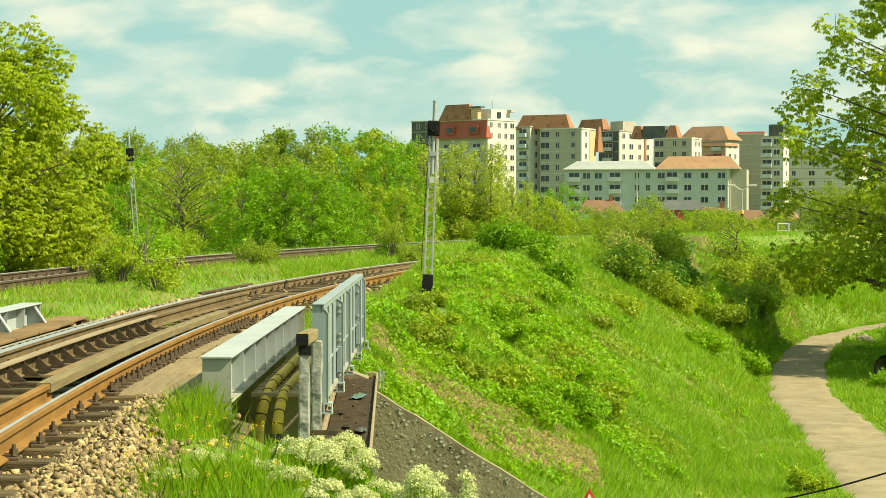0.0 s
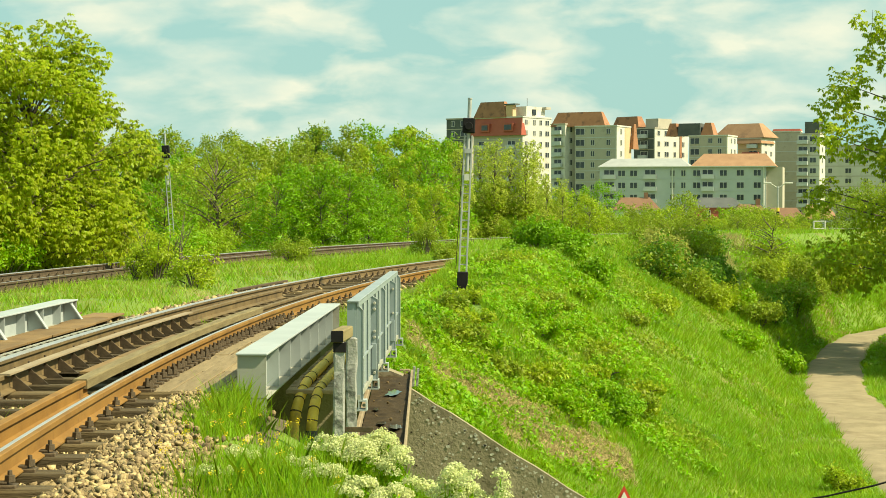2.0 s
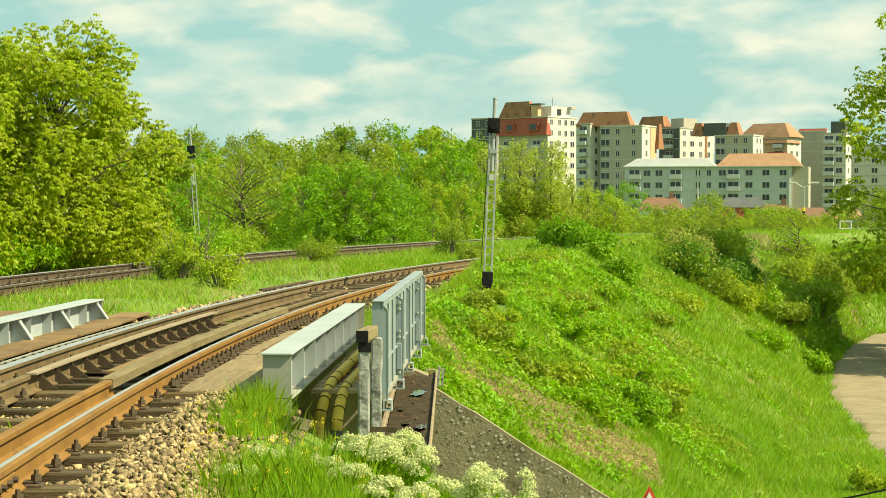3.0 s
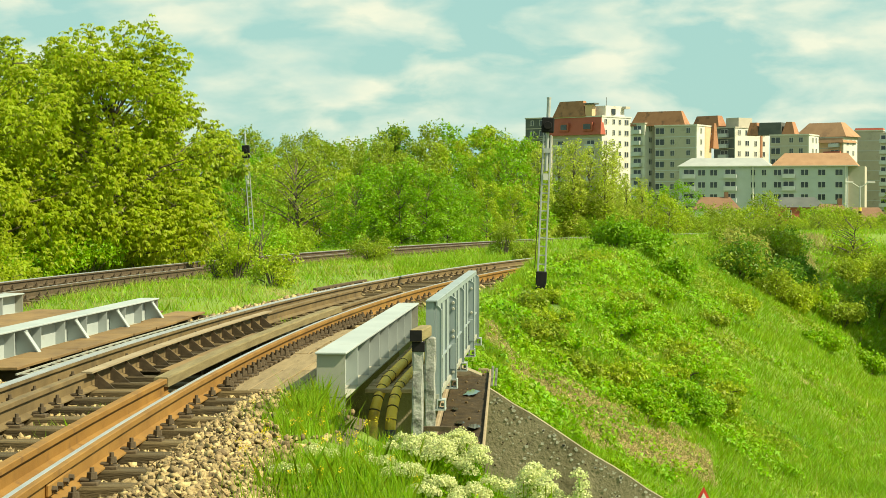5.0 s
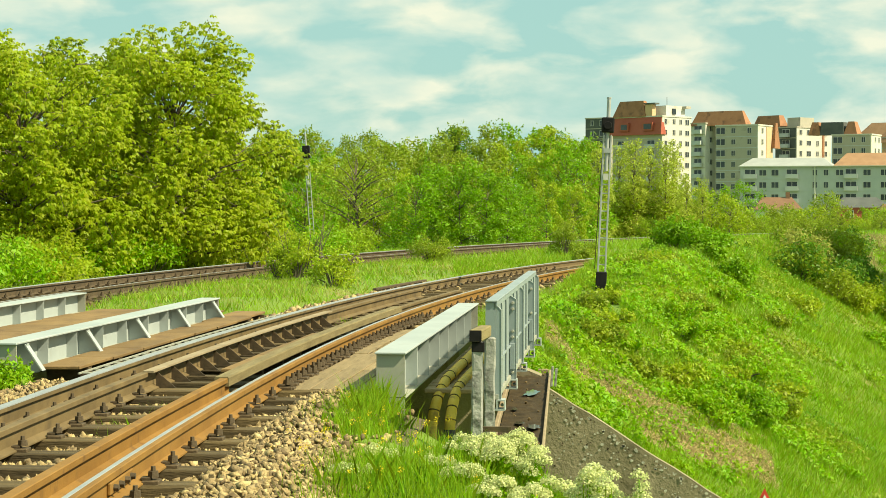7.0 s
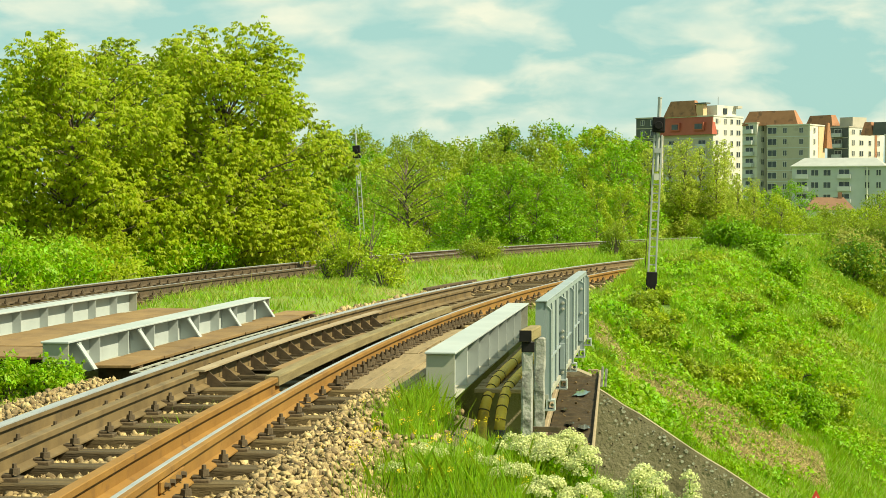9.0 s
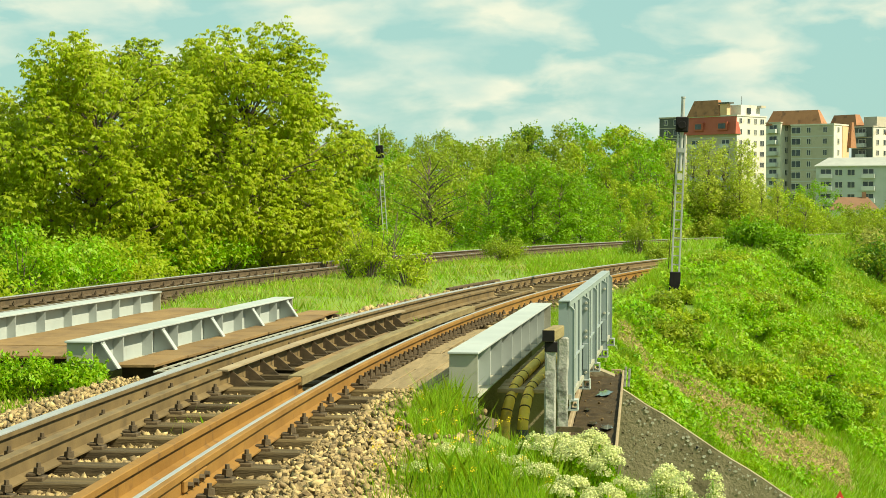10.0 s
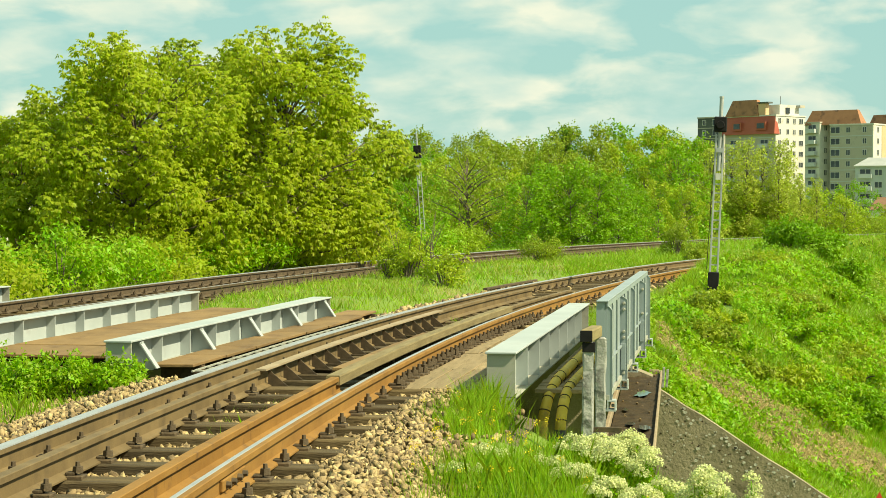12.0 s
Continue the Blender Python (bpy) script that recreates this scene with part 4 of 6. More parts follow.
# dark front colour puts the shade inside the loggias onto a flat wall
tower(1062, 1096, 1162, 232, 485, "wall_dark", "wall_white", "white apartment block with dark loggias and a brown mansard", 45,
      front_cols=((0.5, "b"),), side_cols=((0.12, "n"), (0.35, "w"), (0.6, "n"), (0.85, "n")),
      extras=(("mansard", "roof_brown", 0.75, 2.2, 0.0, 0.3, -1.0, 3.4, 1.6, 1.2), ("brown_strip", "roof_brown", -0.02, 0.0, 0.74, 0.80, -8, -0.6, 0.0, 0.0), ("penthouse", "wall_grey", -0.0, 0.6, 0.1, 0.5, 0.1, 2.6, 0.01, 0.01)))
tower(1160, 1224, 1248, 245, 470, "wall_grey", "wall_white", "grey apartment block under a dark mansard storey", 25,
      front_cols=((0.85, "l"), (0.45, "n"), (0.2, "n")), side_cols=((0.4, "n"), (0.75, "n")),
      extras=(("mansard", "wall_dark", 0.70, 1.31, 0.0, 0.5, 0.1, 3.3, 0.2, 0.3), ("mansard", "roof_brown", 1.30, 1.62, 0.0, 0.5, 0.1, 3.4, 0.8, 0.8), ("mansard", "roof_brown", 0.36, 0.71, 0.0, 0.5, 0.1, 3.4, 1.0, 0.8)))
tower(1246, 1284, 1314, 250, 492, "wall_peach", "wall_white", "pale apartment block under a stepped orange tile roof", 38,
      front_cols=((0.35, "b"),), side_cols=((0.3, "n"), (0.7, "n")),
      extras=(("tile_roof", "roof_orange", -0.1, 2.1, 0.0, 1.1, 0.3, 4.2, 3.2, 3.0), ("lower_roof", "roof_orange", -0.06, 1.1, -0.12, 0.9, -1.3, 0.4, 1.0, 1.0), ("awning", "roof_red", 0.05, 0.8, -0.14, 0.02, -4.6, -3.6, 0.3, 0.3)))
tower(1306, 1352, 1358, 238, 515, "wall_grey", "wall_grey", "plain grey block under a red sheet roof", 20, extras=(("sheet_roof", "roof_red", -0.02, 1.02, 0, 1, 0.1, 0.8, 0.3, 0.3),))
tower(1350, 1386, 1402, 242, 480, "wall_white", "wall_white", "white tower with a dark rooftop box", 25, front_cols=((0.3, "w"), (0.75, "b")), side_cols=((0.5, "n"),),
      extras=(("rooftop_box", "wall_dark", 0.05, 0.7, 0.1, 0.8, 0.1, 3.2, 0.02, 0.02),))
tower(1400, 1520, 1560, 262, 500, "wall_white", "wall_white", "long pale block behind the trees", 20, front_cols=((0.15, "w"), (0.4, "n"), (0.65, "w"), (0.9, "n")))


def long_block():
    """Four-storey block with a grey and an orange roof and regular windows."""
    D, base, turn = 415.0, -1.5, 12.0
    sc = D / F / math.cos(radians(turn))
    w = (1292 - 1003) * sc
    d = 11.0
    h = up(299, D) - base
    b = empty("apartment_block", (bearing(1292, D), D, base), "four-storey grey block with grey and orange roofs", "building", "apartment blocks", rz=-turn)
    mid = -w * (1292 - 1162) / (1292 - 1003)
    part("wall_front", boxm(-w, mid, 0, 0.3, 0, h), "wall_blue", b)
    part("wall_front", boxm(mid, 0, 0, 0.3, 0, h), "wall_blue", b)
    part("wall_side", boxm(-0.3, 0, 0.3, d, 0, h), "wall_white", b)
    part("wall_end", boxm(-w, -w + 0.3, 0.3, d, 0, h), "wall_grey", b)
    part("wall_back", boxm(-w, 0, d, d + 0.3, 0, h), "wall_grey", b)
    for x0, x1, material, rise in ((-w - 0.4, mid, "roof_grey", 2.0), (mid + 0.02, 2.2, "roof_orange", 3.0)):
        bm = bmesh.new()
        frustum(bm, x0, x1, -0.5, d + 0.8, h, h + rise, 2.6, d / 2 - 0.4)
        part("roof", bm, material, b, "pale sheet roof" if material == "roof_grey" else "orange tile roof")
        part("gutter", boxm(x0, x1, -0.62, -0.5, h - 0.12, h + 0.06), "frame", b)
    for k in range(4):
        z = h - (k + 0.5) * 2.75 - 0.1
        part("floor_band", boxm(-w, 0, -0.06, -0.002, z - 1.42, z - 1.25), "wall_blue", b)
        for i, q in enumerate((1020, 1042, 1063, 1092, 1131, 1150, 1173, 1192, 1219, 1248, 1277)):
            x = -w + (q - 1003) * sc
            kind = "l" if q in (1020, 1092, 1192) else ("n" if q in (1131, 1150) else "w")
            add_window(b, pose(x, -0.01, z), kind)
            if kind == "l":
                ob = new("balcony", PARAPETS)
                ob.parent = b
                ob.matrix_basis = pose(x, -0.5, z - 0.8)
        for y in (3.0, 7.5):
            add_window(b, pose(-0.01, y, z, 0, 0, 90), "n")
    for q in (1131, 1288):
        bm = bmesh.new()
        x = -w + (q - 1003) * sc
        tube(bm, [(x, -0.15, 0), (x, -0.15, h)], [0.22, 0.22], 8)
        part("downpipe", bm, "frame", b, "white rainwater pipe")
    part("annex", boxm(0.02, 3.6, 1.0, d, 0, h - 0.1), "wall_grey", b, "grey side wing")


long_block()


def cottage(k0, k1, v_eaves, v_ridge, D, wall, roof, label, chimney=False):
    x0, x1 = bearing(k0, D), bearing(k1, D)
    c = empty("cottage", ((x0 + x1) / 2, D, -2.5), label, "house", "low houses")
    w, h0, h1 = x1 - x0, up(v_eaves, D) + 2.5, up(v_ridge, D) + 2.5
    part("wall", boxm(-w / 2 + 0.3, w / 2 - 0.3, 0.3, 6.7, 0, h0), wall, c)
    bm = bmesh.new()
    frustum(bm, -w / 2, w / 2, 0, 7, h0, h1, min(2.2, w * 0.2), 3.35)
    part("roof", bm, roof, c)
    if chimney:
        part("chimney", boxm(w * 0.18, w * 0.18 + 0.7, 3, 3.7, h1 - 1.2, h1 + 0.9), "roof_old", c)
    add_window(c, pose(-w * 0.2, 0.28, h0 - 1.2), "n")
    add_window(c, pose(w * 0.2, 0.28, h0 - 1.2), "n")


cottage(1022, 1108, 376, 354, 330, "wall_white", "roof_old", "low house under a brown tile roof", True)
cottage(1160, 1258, 372, 354, 340, "roof_red", "wall_dark", "low house with red walls under a dark roof")
cottage(1236, 1300, 386, 366, 300, "wall_white", "roof_old", "low house under an orange tile roof", True)
cottage(1292, 1368, 398, 372, 280, "wall_grey", "roof_old", "low shed under a brown tile roof")
cottage(1358, 1420, 392, 366, 300, "wall_blue", "roof_orange", "pale blue house under a tile roof")
cottage(1128, 1180, 408, 386, 190, "wall_grey", "roof_old", "small hut under a sagging brown roof", True)
# glimpse of a house behind the walnut trees
c = cottage(-610, -540, 320, 285, 150, "wall_white", "roof_red", "white house with a red roof behind trees")


def crossing_post(k, v0, v1, D, lamp):
    x, z0, z1 = bearing(k, D), up(v0, D), up(v1, D)
    p = empty("street_lamp" if lamp else "marker_post", (x, D, min(z0, -0.35)), "black and yellow striped post by the road" + (" with lamp heads" if lamp else ""), "post", "striped posts")
    dz = z1 - min(z0, -0.35)
    for k2 in range(6):
        bm = bmesh.new()
        tube(bm, [(0, 0, dz * k2 / 6), (0, 0, dz * (k2 + 1) / 6)], [0.16, 0.16], 8)
        part("band", bm, "post_yellow" if k2 % 2 else "black", p)
    if lamp:
        bm = bmesh.new()
        tube(bm, [(0, 0, dz), (0, 0, dz + 2.2)], [0.07, 0.06], 8)
        part("upper_pole", bm, "zinc", p)
        for s in (-1, 1):
            bm = bmesh.new()
            tube(bm, [(0, 0, dz + 2.0), (s * 0.8, 0, dz + 2.5)], [0.05, 0.05], 6)
            box(bm, min(s * 0.7, s * 1.5), max(s * 0.7, s * 1.5), -0.15, 0.15, dz + 2.45, dz + 2.62, 0.03)
            part("lamp_head", bm, "frame", p, "white lamp head")


crossing_post(1313, 412, 372, 190, True)
crossing_post(1366, 408, 374, 200, False)
for k in (1386, 1478):
    D = 150.0
    g = empty("road_barrier", (bearing(k, D), D, -0.6), "white tubular barrier beside the line", "barrier", "white barriers")
    for dx in (-0.45, 0.45):
        bm = bmesh.new()
        tube(bm, [(dx, 0, 0), (dx, 0, 1.15)], [0.06, 0.06], 8)
        part("post", bm, "frame", g)
    for z in (0.5, 1.1):
        bm = bmesh.new()
        tube(bm, [(-0.45, 0, z), (0.45, 0, z)], [0.05, 0.05], 8)
        part("rail", bm, "frame", g)

# ---- plants ----
def leaves(rng, pos, nrm, length, width, droop=0.35, tri=False):
    """Folded four-corner leaves at pos, facing nrm, with lengths and widths."""
    n = len(pos)
    nrm = nrm / np.linalg.norm(nrm, axis=1, keepdims=True)
    a = np.cross(nrm, rng.normal(size=(n, 3)))
    a[:, 2] -= droop
    a /= np.linalg.norm(a, axis=1, keepdims=True)
    b = np.cross(nrm, a)
    b /= np.linalg.norm(b, axis=1, keepdims=True) + 1e-9
    L, W = np.broadcast_to(length, n)[:, None], np.broadcast_to(width, n)[:, None]
    if tri:
        v = np.stack([pos - a * L * 0.5 + b * W * 0.4, pos - a * L * 0.3 - b * W * 0.6, pos + a * L * 0.6], 1)
        return v.reshape(-1, 3), np.arange(3 * n).reshape(n, 3)
    v = np.stack([pos - a * L * 0.5, pos + b * W * 0.5 + nrm * W * 0.15, pos + a * L * 0.5, pos - b * W * 0.5 + nrm * W * 0.15], 1)
    return v.reshape(-1, 3), np.arange(4 * n).reshape(n, 4)


def rosettes(rng, pos, out, size, k=6):
    """Compound leaves: k leaflets spread from each place, tilted outwards and drooping at their tips."""
    n = len(pos)
    ph = rng.uniform(0, 6.283, n)[:, None] + 6.283 * np.arange(k) / k + rng.uniform(-0.3, 0.3, (n, k))
    tilt = out[:, None, :] * 0.55 + np.array((0, 0, -0.25))
    a = np.stack([np.cos(ph), np.sin(ph), rng.uniform(-1.1, 0.0, (n, k))], -1) + tilt
    a /= np.linalg.norm(a, axis=2, keepdims=True)
    up = np.array((0, 0, 0.6)) + 0.8 * out[:, None, :] + rng.normal(size=(n, k, 3)) * 0.45
    b = np.cross(up, a)
    b /= np.linalg.norm(b, axis=2, keepdims=True) + 1e-9
    L = (size * rng.uniform(0.75, 1.25, n))[:, None, None] * rng.uniform(0.8, 1.15, (n, k, 1))
    p = pos[:, None, :]
    drop = np.array((0, 0, -0.22)) * L
    v = np.stack([p + a * L * 0.12, p + a * L * 0.55 + b * L * 0.28, p + a * L + drop, p + a * L * 0.55 - b * L * 0.28], 2)
    return v.reshape(-1, 3), np.arange(4 * n * k).reshape(n * k, 4)


def crown(rng, clumps, n, leaf, ratio=0.5, fill=0.5, spray=0.11, tri=False, compound=0):
    """Leaves spread through the shells of clumps (x, y, z, r)."""
    c = np.asarray(clumps, float)
    pick = rng.choice(len(c), n, p=c[:, 3] ** 2 / (c[:, 3] ** 2).sum())
    d = rng.normal(size=(n, 3))
    d /= np.linalg.norm(d, axis=1, keepdims=True)
    r = c[pick, 3] * (fill + (1.06 - fill) * rng.random(n) ** 0.6)
    pos = c[pick, :3] + d * r[:, None] * np.array((1, 1, 0.85))
    # some leaves stand out on shoots that rise from the clumps
    k = rng.random(n) < spray
    shoots = rng.normal(size=(len(c), 5, 3)) * np.array((0.6, 0.6, 0.45)) + np.array((0, 0, 0.75))
    shoots /= np.linalg.norm(shoots, axis=2, keepdims=True)
    q = shoots[pick, rng.integers(0, 5, n)]
    out = c[pick, :3] + q * (c[pick, 3] * rng.uniform(0.6, 1.25 if compound else 1.6, n))[:, None] + rng.normal(size=(n, 3)) * 0.09 * c[pick, 3][:, None]
    pos[k] = out[k]
    nrm = d * 0.7 + rng.normal(size=(n, 3)) * 0.55 + np.array((0, 0, 0.45))
    if compound:
        return rosettes(rng, pos, d, leaf, compound)
    s = leaf * rng.uniform(0.6, 1.3, n)
    return leaves(rng, pos, nrm, s, s * ratio, tri=tri)


def make_tree(name, place, H, R, base, leaf, n, material, label, seed, clumps=26, ratio=0.5, shape=1.0, category="tree", bare=0.0, group="", clump_r=0.27, slim=1.0, tri=False, compound=0, tufts=(), spread=0.85):
    """Tapered trunk with limbs running out to uneven clumps of leaves."""
    rng = np.random.default_rng(seed)
    t = empty(name, place, label, category, group)
    cl = []
    for k in range(clumps):
        u = (k + 0.5) / clumps
        z = base + (H - base) * (0.08 + 0.86 * u)
        f = (z - base) / (H - base)
        prof = math.sin(math.pi * min(1, 0.14 + 0.80 * f ** shape)) ** 0.75
        a = 2.4 * k + rng.uniform(-0.5, 0.5) * (5 if bare else 1)
        rad = R * prof * math.sqrt(rng.uniform(0.08, spread))
        r = R * clump_r * rng.uniform(0.7, 1.3) * (1.1 - 0.35 * f)
        cl.append((rad * math.cos(a), rad * math.sin(a), z, r))
    cl += list(tufts)
    bm = bmesh.new()
    lean = rng.uniform(-0.2, 0.2, 2)
    top = base + (H - base) * 0.62
    steps = 6
    stem = [(lean[0] * (k / steps) + rng.uniform(-0.05, 0.05) * (k > 0), lean[1] * (k / steps), top * k / steps - 0.15 * (k == 0)) for k in range(steps + 1)]
    r0 = (0.022 * H + 0.03) * slim
    tube(bm, stem, [r0 * (1 - 0.8 * k / steps) for k in range(steps + 1)], 8)
    part("trunk", bm, "bark", t, smooth=True)
    bm = bmesh.new()
    for x, y, z, r in cl:
        s = min(max((z - 0.35 * math.hypot(x, y)) * 0.9, 0.25 * base + 0.1), top)
        k = s / top
        a = Vector((lean[0] * k, lean[1] * k, s))
        b = Vector((x, y, z))
        m = a.lerp(b, 0.5) + Vector((rng.uniform(-0.1, 0.1), rng.uniform(-0.1, 0.1), 0.06 * (b - a).length))
        tube(bm, [a, m, b], [r0 * 0.42 * (1 - 0.6 * k) + 0.008, r0 * 0.25 * (1 - 0.5 * k) + 0.006, 0.008], 5, caps=False)
        for _ in range(3 if n > 7000 or compound or bare else 0):
            e = b + Vector(rng.normal(size=3)) * r * 0.4
            tube(bm, [b, e], [0.009, 0.004], 4, caps=False)
    part("branching", bm, "bark", t)
    big = n > 7000 or compound
    co, fa = crown(rng, cl, n, leaf, ratio, 0.3 if big else 0.45, 0.05 if big else 0.11, tri, compound)
    if bare:
        keep = rng.random(len(fa)) > bare
        fa = fa[keep]
    arrays("crown", co, fa, material, t)
    return t


def spot(deg, D, sink=0.0):
    """A place on the ground by bearing (degrees right of straight ahead) and distance."""
    x, y = D * math.sin(radians(deg)), D * math.cos(radians(deg))
    return x, y, float(height(x, y)) - sink


# the walnut trees beyond the rear track
W = "broad walnut tree in fresh yellow-green leaf beyond the track"
make_tree("walnut_tree", spot(-18.3, 47.5), 6.0, 3.7, 0.15, 0.120, 11000, "leaf_walnut", W, 11, 92, group="walnut trees", slim=0.45, compound=6, spread=1.0, clump_r=0.19, shape=0.85,
          tufts=((0.1, -1.3, 2.2, 0.85), (0.5, -1.5, 3.3, 0.85), (-0.2, -1.4, 4.3, 0.8), (0.9, -1.6, 1.6, 0.8), (-0.9, -1.7, 1.5, 0.8), (-1.0, -1.6, 2.9, 0.8), (-0.3, -0.4, 6.15, 0.30), (-0.35, -0.3, 5.75, 0.32), (-0.95, 0, 5.85, 0.32), (-1.7, 0.1, 5.45, 0.3), (-2.6, 0, 4.75, 0.4), (-3.3, 0.2, 3.9, 0.4), (-1.2, -0.3, 5.3, 0.45), (0.6, 0, 5.7, 0.4)))
make_tree("walnut_tree", spot(-13.9, 50.5), 6.5, 3.2, 0.15, 0.120, 10000, "leaf_walnut", W, 12, 88, group="walnut trees", slim=0.45, compound=6, spread=1.0, clump_r=0.21, shape=0.85,
          tufts=((0.1, -1.3, 2.2, 0.85), (0.4, -1.5, 3.4, 0.85), (-0.2, -1.3, 4.5, 0.85), (0.3, -1.0, 5.3, 0.7), (0.9, -1.6, 1.5, 0.8), (-0.9, -1.7, 1.6, 0.8), (1.2, 0, 6.65, 0.34), (1.35, 0, 6.2, 0.4), (0.5, 0.2, 6.45, 0.42), (2.05, 0, 5.7, 0.42), (-0.4, 0, 6.4, 0.4), (-1.3, 0.2, 6.1, 0.4)))
make_tree("walnut_tree", spot(-16.2, 54), 7.0, 2.9, 0.15, 0.13, 5600, "leaf_olive", W, 13, 44, group="walnut trees", slim=0.45, compound=6, spread=1.0, clump_r=0.21)
make_tree("walnut_tree", spot(-18.9, 55.5), 6.3, 3.0, 0.6, 0.16, 2400, "leaf_olive", W, 19, 40, group="walnut trees", slim=0.45, compound=6, clump_r=0.22)
make_tree("walnut_tree", spot(-21.9, 50), 5.2, 2.8, 0.15, 0.13, 6000, "leaf_walnut", W, 14, 40, group="walnut trees", slim=0.45, compound=6, clump_r=0.22, spread=1.0)
make_tree("walnut_tree", spot(-25.5, 52), 6.5, 3.2, 0.8, 0.25, 500, "leaf_walnut", W, 15, 30, group="walnut trees", slim=0.45, compound=6)
make_tree("walnut_tree", spot(-11.9, 53), 5.0, 2.0, 0.6, 0.15, 1700, "leaf_olive", W, 16, 30, group="walnut trees", slim=0.45, compound=6, clump_r=0.24)


def bush(place, H, R, n, leaf, material, label, seed, ratio=0.55, clumps=12, group="", name="bush"):
    rng = np.random.default_rng(seed)
    t = empty(name, place, label, "shrub", group)
    cl = []
    for k in range(clumps):
        a, rad = 2.4 * k, R * math.sqrt((k + 0.5) / clumps) * 0.75
        z = H * (0.16 + 0.56 * rng.random()) * (1 - 0.45 * (rad / R) ** 2)
        cl.append((rad * math.cos(a), rad * math.sin(a), z, max(0.12, min(R, H) * rng.uniform(0.28, 0.42))))
    bm = bmesh.new()
    for x, y, z, r in cl:
        tube(bm, [(x * 0.15, y * 0.15, -0.1), (x * 0.6, y * 0.6, z * 0.6), (x, y, z)], [0.02, 0.014, 0.006], 5, caps=False)
    part("stem_clump", bm, "bark", t)["kind"] = "stuff"
    co, fa = crown(rng, cl, int(n * 2.0), leaf * 0.72, ratio * 1.15, 0.35, tri=True)
    co[:, 2] = np.maximum(co[:, 2], -0.25)
    arrays("foliage", co, fa, material, t)
    return t


def beyond_track(deg, gap):
    """Distance along a bearing at which the rear track lies gap metres behind us."""
    D = 20.0
    while D < 120 and R2 - math.hypot(D * math.sin(radians(deg)) - C2[0], D * math.cos(radians(deg)) - C2[1]) > -gap:
        D += 0.2
    return D


# undergrowth in front of the walnut trees
rs = random.Random(5)
for k in range(30):
    deg = -24.0 + k * 0.55 + rs.uniform(-0.2, 0.2)
    bush(spot(deg, beyond_track(deg, rs.uniform(2.6, 4.6))), rs.uniform(0.9, 1.8), rs.uniform(0.8, 1.3), 1300, 0.13, rs.choice(["leaf_bright", "leaf_bright", "leaf_spring", "leaf_walnut"]), "leafy bright green hedge shrub below the walnut trees", 100 + k, group="hedge shrubs")

# the wood behind: a few kinds, copied with turns and sizes
kinds = []
KINDS = (("leaf_olive", 8.5, 2.6, 1.0, 1.0, 5200, 0.19), ("leaf_yellow", 8.0, 2.2, 0.8, 0.9, 4600, 0.19), ("leaf_mid", 7.5, 2.9, 0.3, 1.1, 5600, 0.20), ("leaf_olive", 9.0, 1.7, 1.2, 0.8, 4600, 0.18), ("leaf_dark", 9.0, 1.5, 1.0, 0.6, 4600, 0.18),
         ("leaf_pale", 9.0, 1.05, 0.3, 0.8, 5200, 0.14), ("leaf_spring", 4.0, 2.2, 0.1, 0.9, 4200, 0.15), ("leaf_yellow", 4.0, 2.0, 0.1, 0.9, 4000, 0.15), ("leaf_olive", 4.0, 2.3, 0.1, 0.9, 4200, 0.15))
WORDS = {"leaf_olive": "olive green woodland tree in thin spring leaf", "leaf_spring": "pale green slender tree in fresh leaf", "leaf_yellow": "yellow-green woodland tree in thin spring leaf", "leaf_mid": "bright green bushy woodland tree", "leaf_pale": "pale yellow-green slender poplar in fresh leaf", "leaf_dark": "dark green conifer-like tree in the wood"}
for k, (material, H, R, base, shape, n, leaf) in enumerate(KINDS):
    low = H < 5
    words = "soft rounded shrub in fresh leaf beyond the line" if low else WORDS[material]
    kinds.append(make_tree("far_shrub" if low else "woodland_tree", (300, -200 - 15 * k, -4), H, R, base, leaf, n, material, words, 40 + k, 34, 0.62, shape, group="far shrubs" if low else "woodland trees", clump_r=max(0.23, 0.5 / R), slim=0.38, category="shrub" if low else "tree", tri=True))


def wood_tree(k, deg, D, top_v, rng):
    x, y, z = spot(deg, D, 0.1)
    need = (EYE + (376 - top_v) / F * D - z) * 1.06
    s = need / KINDS[k][1]
    t = copy_thing(kinds[k], pose(x, y, z, 0, 0, rng.uniform(0, 360)))
    w = s * rng.uniform(0.95, 1.3)
    t.scale = (w, w, s)


rw = random.Random(9)
for row, (D0, D1, top, step) in enumerate(((150, 175, 246, 0.62), (120, 140, 268, 0.72), (98, 112, 315, 0.8))):
    deg = -16.5
    while deg < (-1.0 if row < 2 else -1.2):
        k = rw.choice([0, 0, 1, 2, 3, 0, 3] if row < 2 else [0, 2, 1, 2])
        if row == 2 and -6.6 < deg < -2.4:
            deg += step
            continue
        wood_tree(k, deg, rw.uniform(D0, D1), top + rw.uniform(-12, 22), rw)
        deg += step * rw.uniform(0.7, 1.3)
# dark evergreens and the tall bright shrubs in the wood
for deg in (-5.15, -4.85, -2.0):
    wood_tree(4, deg, 165, 236, rw)
for deg, v in ((-6.2, 318), (-5.5, 300), (-4.8, 296), (-4.1, 306), (-3.4, 322), (-2.8, 345)):
    wood_tree(2, deg, rw.uniform(88, 94), v, rw)
